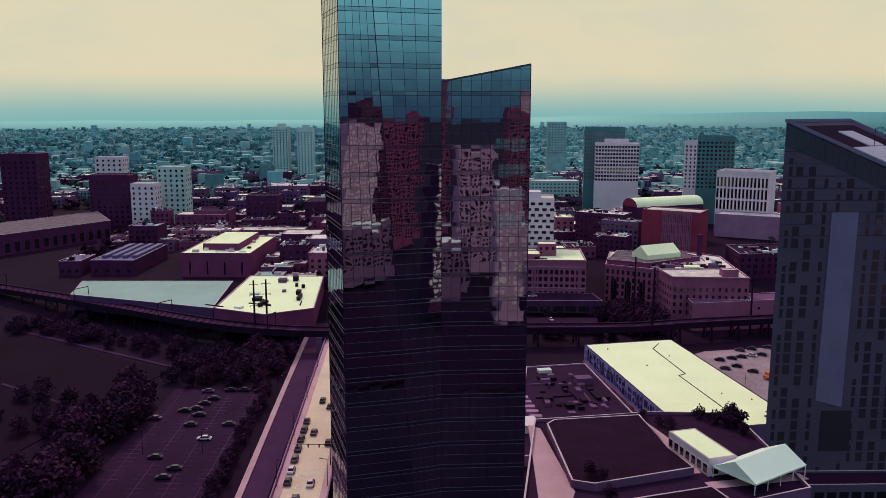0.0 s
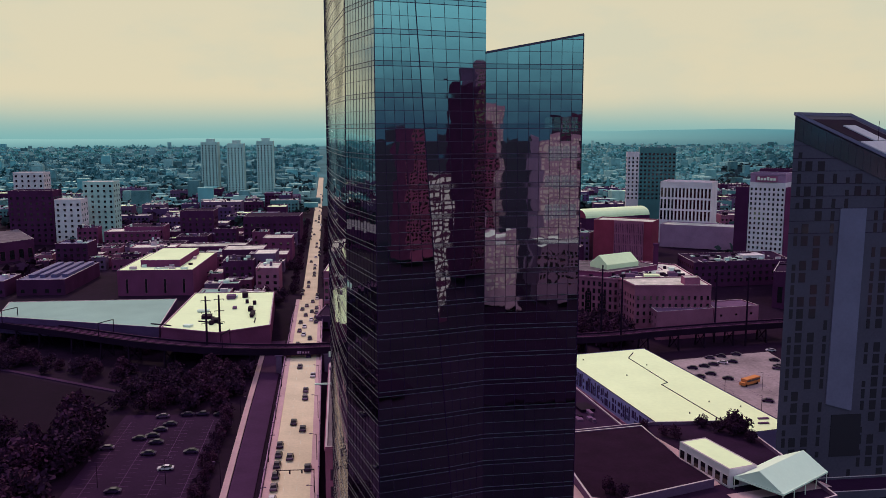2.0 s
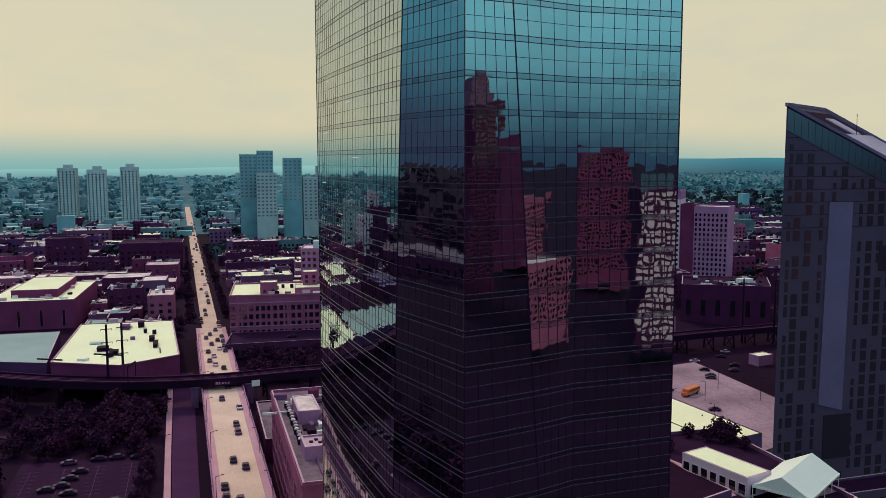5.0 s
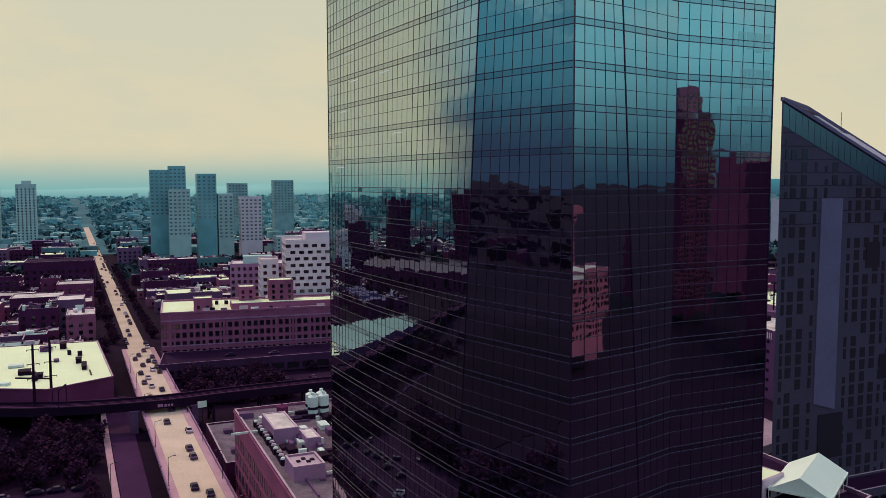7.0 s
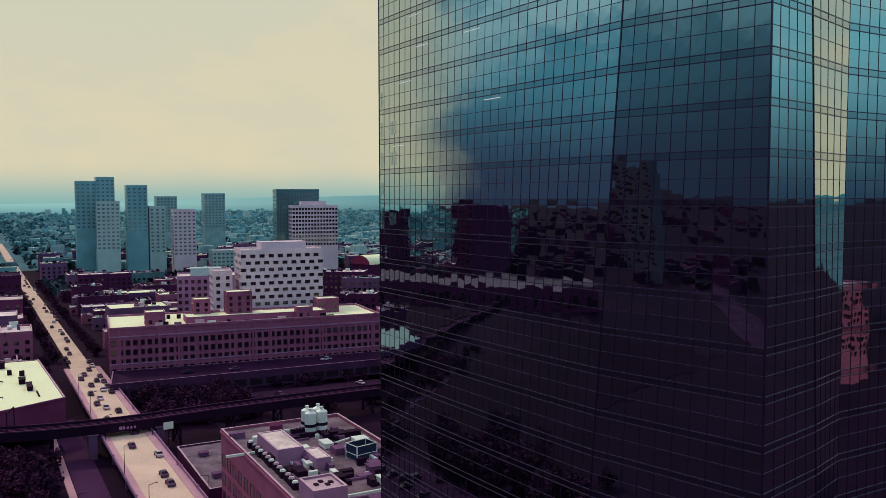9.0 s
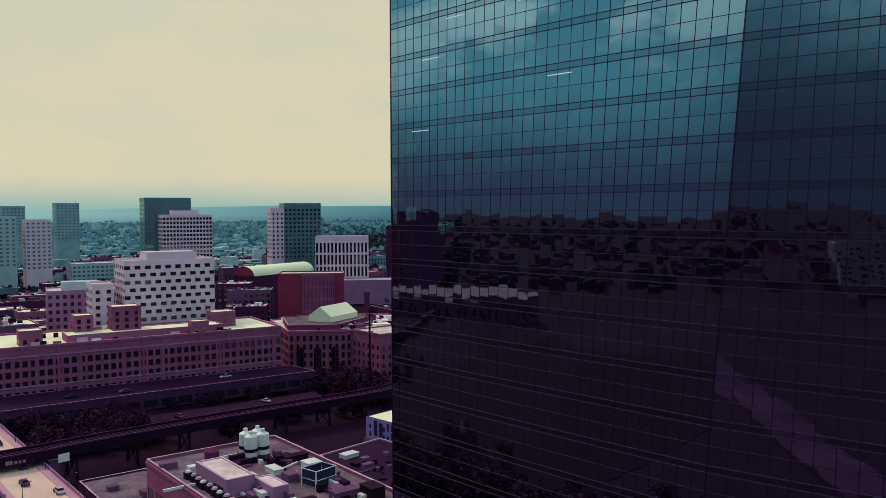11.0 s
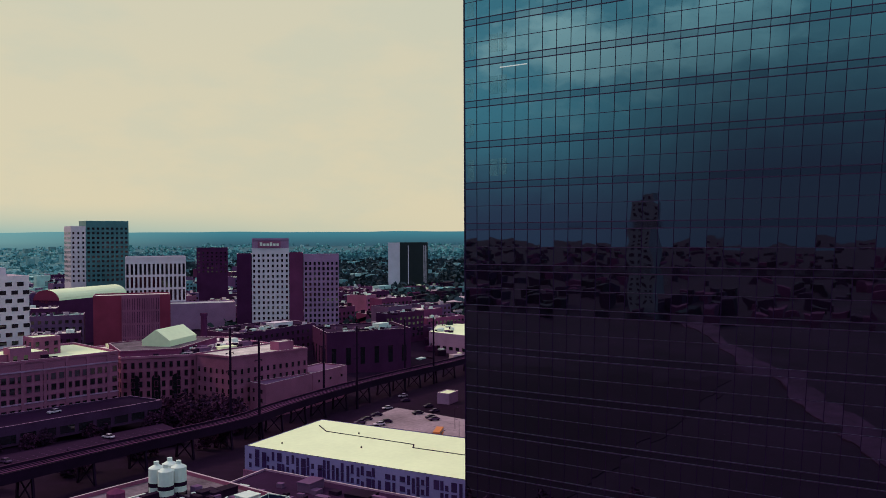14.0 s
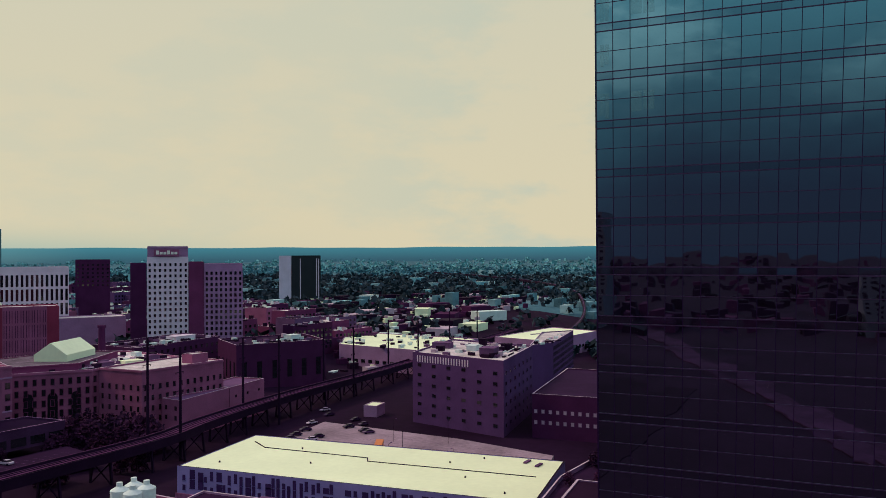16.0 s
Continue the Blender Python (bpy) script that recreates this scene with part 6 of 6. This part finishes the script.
def car(paint, label):
    c = thing("car", label, "car", pose(0, 0, -40), "cars")
    g = Mesh()
    prof = [(-2.2, 0.35), (-2.25, 0.8), (-1.9, 0.95), (-1.2, 1.0), (1.0, 1.02), (2.0, 0.85), (2.25, 0.7), (2.25, 0.35)]
    n = len(prof)
    v = [(sx * (0.9 if 0.4 < z < 0.9 else 0.84), y, z) for sx in (-1, 1) for y, z in prof]
    g.add(v, [tuple(range(n)), tuple(reversed(range(n, 2 * n)))] + [(k, n + k, n + (k + 1) % n, (k + 1) % n) for k in range(n)])
    car_body = part("body", g.mesh("body", paint), c)
    g = Mesh()
    prof = [(-1.75, 0.98), (-1.1, 1.42), (0.55, 1.44), (1.25, 1.0)]
    v = [(sx * (0.80 if z < 1.1 else 0.66), y, z) for sx in (-1, 1) for y, z in prof]
    g.add(v, [(0, 1, 2, 3), (7, 6, 5, 4)] + [(k, 4 + k, 4 + (k + 1) % 4, (k + 1) % 4) for k in range(4)])
    part("window_band", g.mesh("window_band", CAR_GLASS), car_body)
    g = Mesh()
    g.box(-0.62, -1.05, 1.43, 0.62, 0.5, 1.47)
    part("roof", g.mesh("roof", paint), car_body)
    for sx in (-0.86, 0.86):
        for y in (-1.4, 1.4):
            g = Mesh()
            m = [(sx - 0.1, y + 0.33 * math.cos(a * math.tau / 10), 0.33 + 0.33 * math.sin(a * math.tau / 10)) for a in range(10)]
            m += [(sx + 0.1, p[1], p[2]) for p in m]
            g.add(m, [tuple(range(10)), tuple(reversed(range(10, 20)))] + [(a, 10 + a, 10 + (a + 1) % 10, (a + 1) % 10) for a in range(10)])
            part("wheel", g.mesh("wheel", RUBBER), c)
    return c


CARS = [car(CAR_DARK, "dark parked or queuing car"), car(CAR_PALE, "pale parked or queuing car"), car(CAR_MID, "grey parked or queuing car"), car(CAR_DARK, "black sedan with dark windows")]
r7 = random.Random(15)
places = []
for k in range(7):
    places.append((road_x(206 + k * 7.2) - 4.1, 206 + k * 7.2, 0.02, 0))
for off, ys in ((-0.9, (196, 240, 268, 330, 381, 396, 420, 442)), (2.0, (205, 262, 292, 300, 345, 374, 410, 428, 452)), (-2.9, (364, 388, 405, 434)), (4.2, (232, 318, 405, 415, 425, 436, 460, 470))):
    for y in ys:
        places.append((road_x(y) + off, y, road_z(y) + 0.02, 0))
for k in range(46):
    y = 468 + k * 15 + r7.uniform(-5, 5)
    places.append((road_x(y) + r7.choice((-4.0, -1.2, 1.6, 4.1)), y, road_z(y) + 0.02, 0))
for x, y in ((-41.5, 262), (-43.5, 277), (-42, 282), (-40, 287), (-47, 275), (-41, 271), (-38.5, 222), (-45, 236), (-37, 228), (-36, 296), (-31, 296), (-25, 295), (-55, 268), (-34, 250), (-29, 262), (-44, 295)):
    places.append((x, y, -5.7, 90))
for x, y in ((172, 294), (153, 321), (160, 326), (166, 329), (162, 338), (168, 340), (173, 342), (178, 344), (183, 345), (197, 333), (199, 336), (170, 322), (202, 345), (176, 352), (182, 354), (190, 356)):
    places.append((x, y, -8.58, 60))
for x, y in ((222, 352), (228, 360), (215, 372), (232, 376), (240, 384)):
    places.append((x, y, gz(x, y) + 0.02, 70))
for x, y in ((52, 414), (92, 416), (34, 417)):
    places.append((x, y, 1.92, 95))
for x, y in ((52, 392), (63, 390), (98, 393), (82, 380)):
    places.append((x, y, -4.58, 10))
for k in range(26):
    x, y = r7.uniform(-62, -30), r7.uniform(522, 548)
    places.append((-60 + (k % 9) * 3.4, 500 + (k // 9) * 6.5, gz(-50, 505) + 0.02, 2))
for k in range(24):
    x, y = 330 + (k % 14) * 5.5, 520 + (k // 14) * 9
    places.append((x, y, gz(x, y) + 0.05, r7.uniform(-10, 10)))
for k, (x, y, z, rot) in enumerate(places):
    proto = CARS[r7.choice((0, 0, 1, 2, 3, 0, 3, 2, 0))]
    if k < 4:
        CARS[k].matrix_basis = pose(x, y, z, 0, 0, rot)
        continue
    copy_thing(proto, pose(x, y, z, 0, 0, rot + r7.uniform(-2, 2)))
bus = thing("school_bus", "orange yellow school bus parked on the lot", "bus", pose(176, 315, -8.58, 0, 0, -62))
g = Mesh()
g.box(-1.25, -4.6, 0.6, 1.25, 4.2, 2.9)
g.box(-1.1, -5.9, 0.6, 1.1, -4.6, 1.7)
part("body", g.mesh("body", YELLOW), bus)
g = Mesh()
g.box(-1.28, -4.2, 1.75, 1.28, 3.9, 2.45)
part("window_band", g.mesh("window_band", CITY_GLASS), bus)
for sx in (-1.1, 1.1):
    for y in (-4.4, 2.4):
        g = Mesh()
        m = [(sx - 0.16, y + 0.5 * math.cos(a * math.tau / 12), 0.5 + 0.5 * math.sin(a * math.tau / 12)) for a in range(12)]
        m += [(sx + 0.16, p[1], p[2]) for p in m]
        g.add(m, [tuple(range(12)), tuple(reversed(range(12, 24)))] + [(a, 12 + a, 12 + (a + 1) % 12, (a + 1) % 12) for a in range(12)])
        part("wheel", g.mesh("wheel", RUBBER), bus)

# street lamps along the bridge and on the lots
lamp0 = None
for k, (x, y, z) in enumerate([(road_x(y) + s * 6.6, y, 0.15) for y in range(170, 440, 34) for s in (-1, 1)] + [(158, 300, -8.6), (176, 306, -8.6), (190, 318, -8.6), (162, 280, -8.6), (196, 300, -8.6), (-50, 240, -5.7), (-32, 240, -5.7), (-16.5, 235, -5.5), (-17.5, 290, -5.5)]):
    if lamp0 is None:
        lamp0 = thing("street_lamp", "dark single-arm street lamp", "street lamp", pose(x, y, z), "street lamps")
        g = Mesh()
        g.tube((0, 0), 0.1, 0.06, 0, 7.4, 8)
        part("pole", g.mesh("pole", STEEL), lamp0)
        g = Mesh()
        g.beam((0, 0, 7.3), (1.5, 0, 7.7), 0.09)
        arm = part("arm", g.mesh("arm", STEEL), lamp0)
        g = Mesh()
        g.box(1.3, -0.15, 7.6, 1.95, 0.15, 7.75)
        part("head", g.mesh("head", CONC_GREY), arm)
    else:
        copy_thing(lamp0, pose(x, y, z, 0, 0, 0 if k % 2 == 0 else 180))
gantry = thing("signal_gantry", "dark traffic signal arm over the avenue", "traffic signal", pose(road_x(217) + 6.2, 217, 0.16))
g = Mesh()
g.tube((0, 0), 0.14, 0.1, 0, 6.2, 8)
part("pole", g.mesh("pole", STEEL), gantry)
g = Mesh()
g.beam((0, 0, 6.0), (-9.5, 0, 6.2), 0.16)
arm = part("arm", g.mesh("arm", STEEL), gantry)
for x in (-3, -6, -9):
    g = Mesh()
    g.box(x - 0.18, -0.2, 5.2, x + 0.18, 0.15, 6.1)
    part("signal_head", g.mesh("signal_head", STEEL), arm)

# ---------------- city across the river, seen in the glass ----------------
r8 = random.Random(3)
east_bank = ((-40, -260, 30, 30, 78, BRICK), (20, -300, 24, 26, 96, BRICK), (79, -250, 24, 24, 72, CONCRETE), (130, -360, 30, 30, 96, BRICK_DARK), (-110, -330, 36, 28, 104, BRICK), (170, -280, 26, 26, 84, BRICK_PINK), (-180, -280, 40, 30, 70, BRICK_PINK), (220, -380, 40, 34, 100, BRICK_DARK), (66, -430, 22, 30, 128, BRICK_DARK), (-60, -460, 34, 34, 160, BRICK), (160, -470, 34, 30, 110, BRICK), (-240, -420, 44, 34, 110, BRICK_DARK), (0, -200, 26, 20, 30, BRICK_RED), (50, -196, 30, 20, 22, CONC_GREY), (-60, -204, 36, 20, 24, BRICK), (100, -200, 34, 22, 30, BRICK_PINK), (150, -210, 30, 22, 26, CONC_GREY))
north_bank = ((280, -300, 40, 30, 90, BRICK), (-330, -330, 44, 34, 70, BRICK), (88, -134, 12, 18, 58, BRICK), (-10, -240, 18, 18, 54, CONCRETE), (330, -190, 30, 28, 118, BRICK_DARK), (336, -196, 18, 16, 134, CONC_GREY), (296, -78, 26, 24, 84, BRICK_DARK), (380, -120, 50, 30, 60, BRICK_PINK), (440, -240, 40, 30, 96, BRICK), (270, -30, 40, 26, 34, BRICK_PINK), (480, -80, 60, 30, 74, BRICK_DARK))
for x, y, w, d, h, m in east_bank + north_bank:
    # Lighter wall and pane colours put sunlight on the fronts into the material.
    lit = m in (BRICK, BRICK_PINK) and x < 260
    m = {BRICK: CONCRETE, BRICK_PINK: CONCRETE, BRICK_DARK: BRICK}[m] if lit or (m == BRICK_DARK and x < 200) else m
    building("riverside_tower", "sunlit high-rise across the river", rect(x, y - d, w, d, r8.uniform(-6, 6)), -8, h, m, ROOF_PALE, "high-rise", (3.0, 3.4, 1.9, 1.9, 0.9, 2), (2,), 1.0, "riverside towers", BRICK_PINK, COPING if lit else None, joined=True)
building("riverside_tower", "white-framed lattice fronted high-rise across the river", rect(214, -133, 31, 24, 20), -8, 68, BRICK_DARK, ROOF_PALE, "high-rise", (3.1, 3.3, 2.3, 1.7, 0.9, -2), (2,), 1.0, "riverside towers", CONC_WHITE, CONC_WHITE, joined=True)
# towers far south beyond the park
for x, y, w, d, h, m in ((-640, 330, 30, 26, 92, CLAD_DARK), (-420, 620, 60, 40, 66, BRICK_DARK), (-700, 60, 60, 30, 40, CLAD_DARK)):
    building("southern_block", "dark high-rise beyond the sports fields", rect(x, y, w, d, 0), -8, h, m, ROOF_DARK, "high-rise", (5, 4.6, 2.8, 2.2, 1.2, 4), (1,), 0.8, "southern blocks", glass=STEEL, joined=True)
far_south = Mesh()
for k in range(1500):
    r, a = 620 + 2600 * r8.random() ** 1.4, r8.uniform(-3.0, -0.75)
    x, y = r * math.sin(a), 200 + r * math.cos(a)
    if -160 < y < -30:
        continue
    w, d, h = r8.uniform(8, 26), r8.uniform(8, 20), r8.uniform(5, 12)
    far_south.box(x, y, gz(x, y) - 2, x + w, y + d, gz(x, y) + h, r8.choice((0, 0, 1, 2)))
solid("southern_roofs", far_south, [ROOF_DARK, STEEL, BRICK_DARK], "low roofs far south of the park", "houses", kind="stuff")
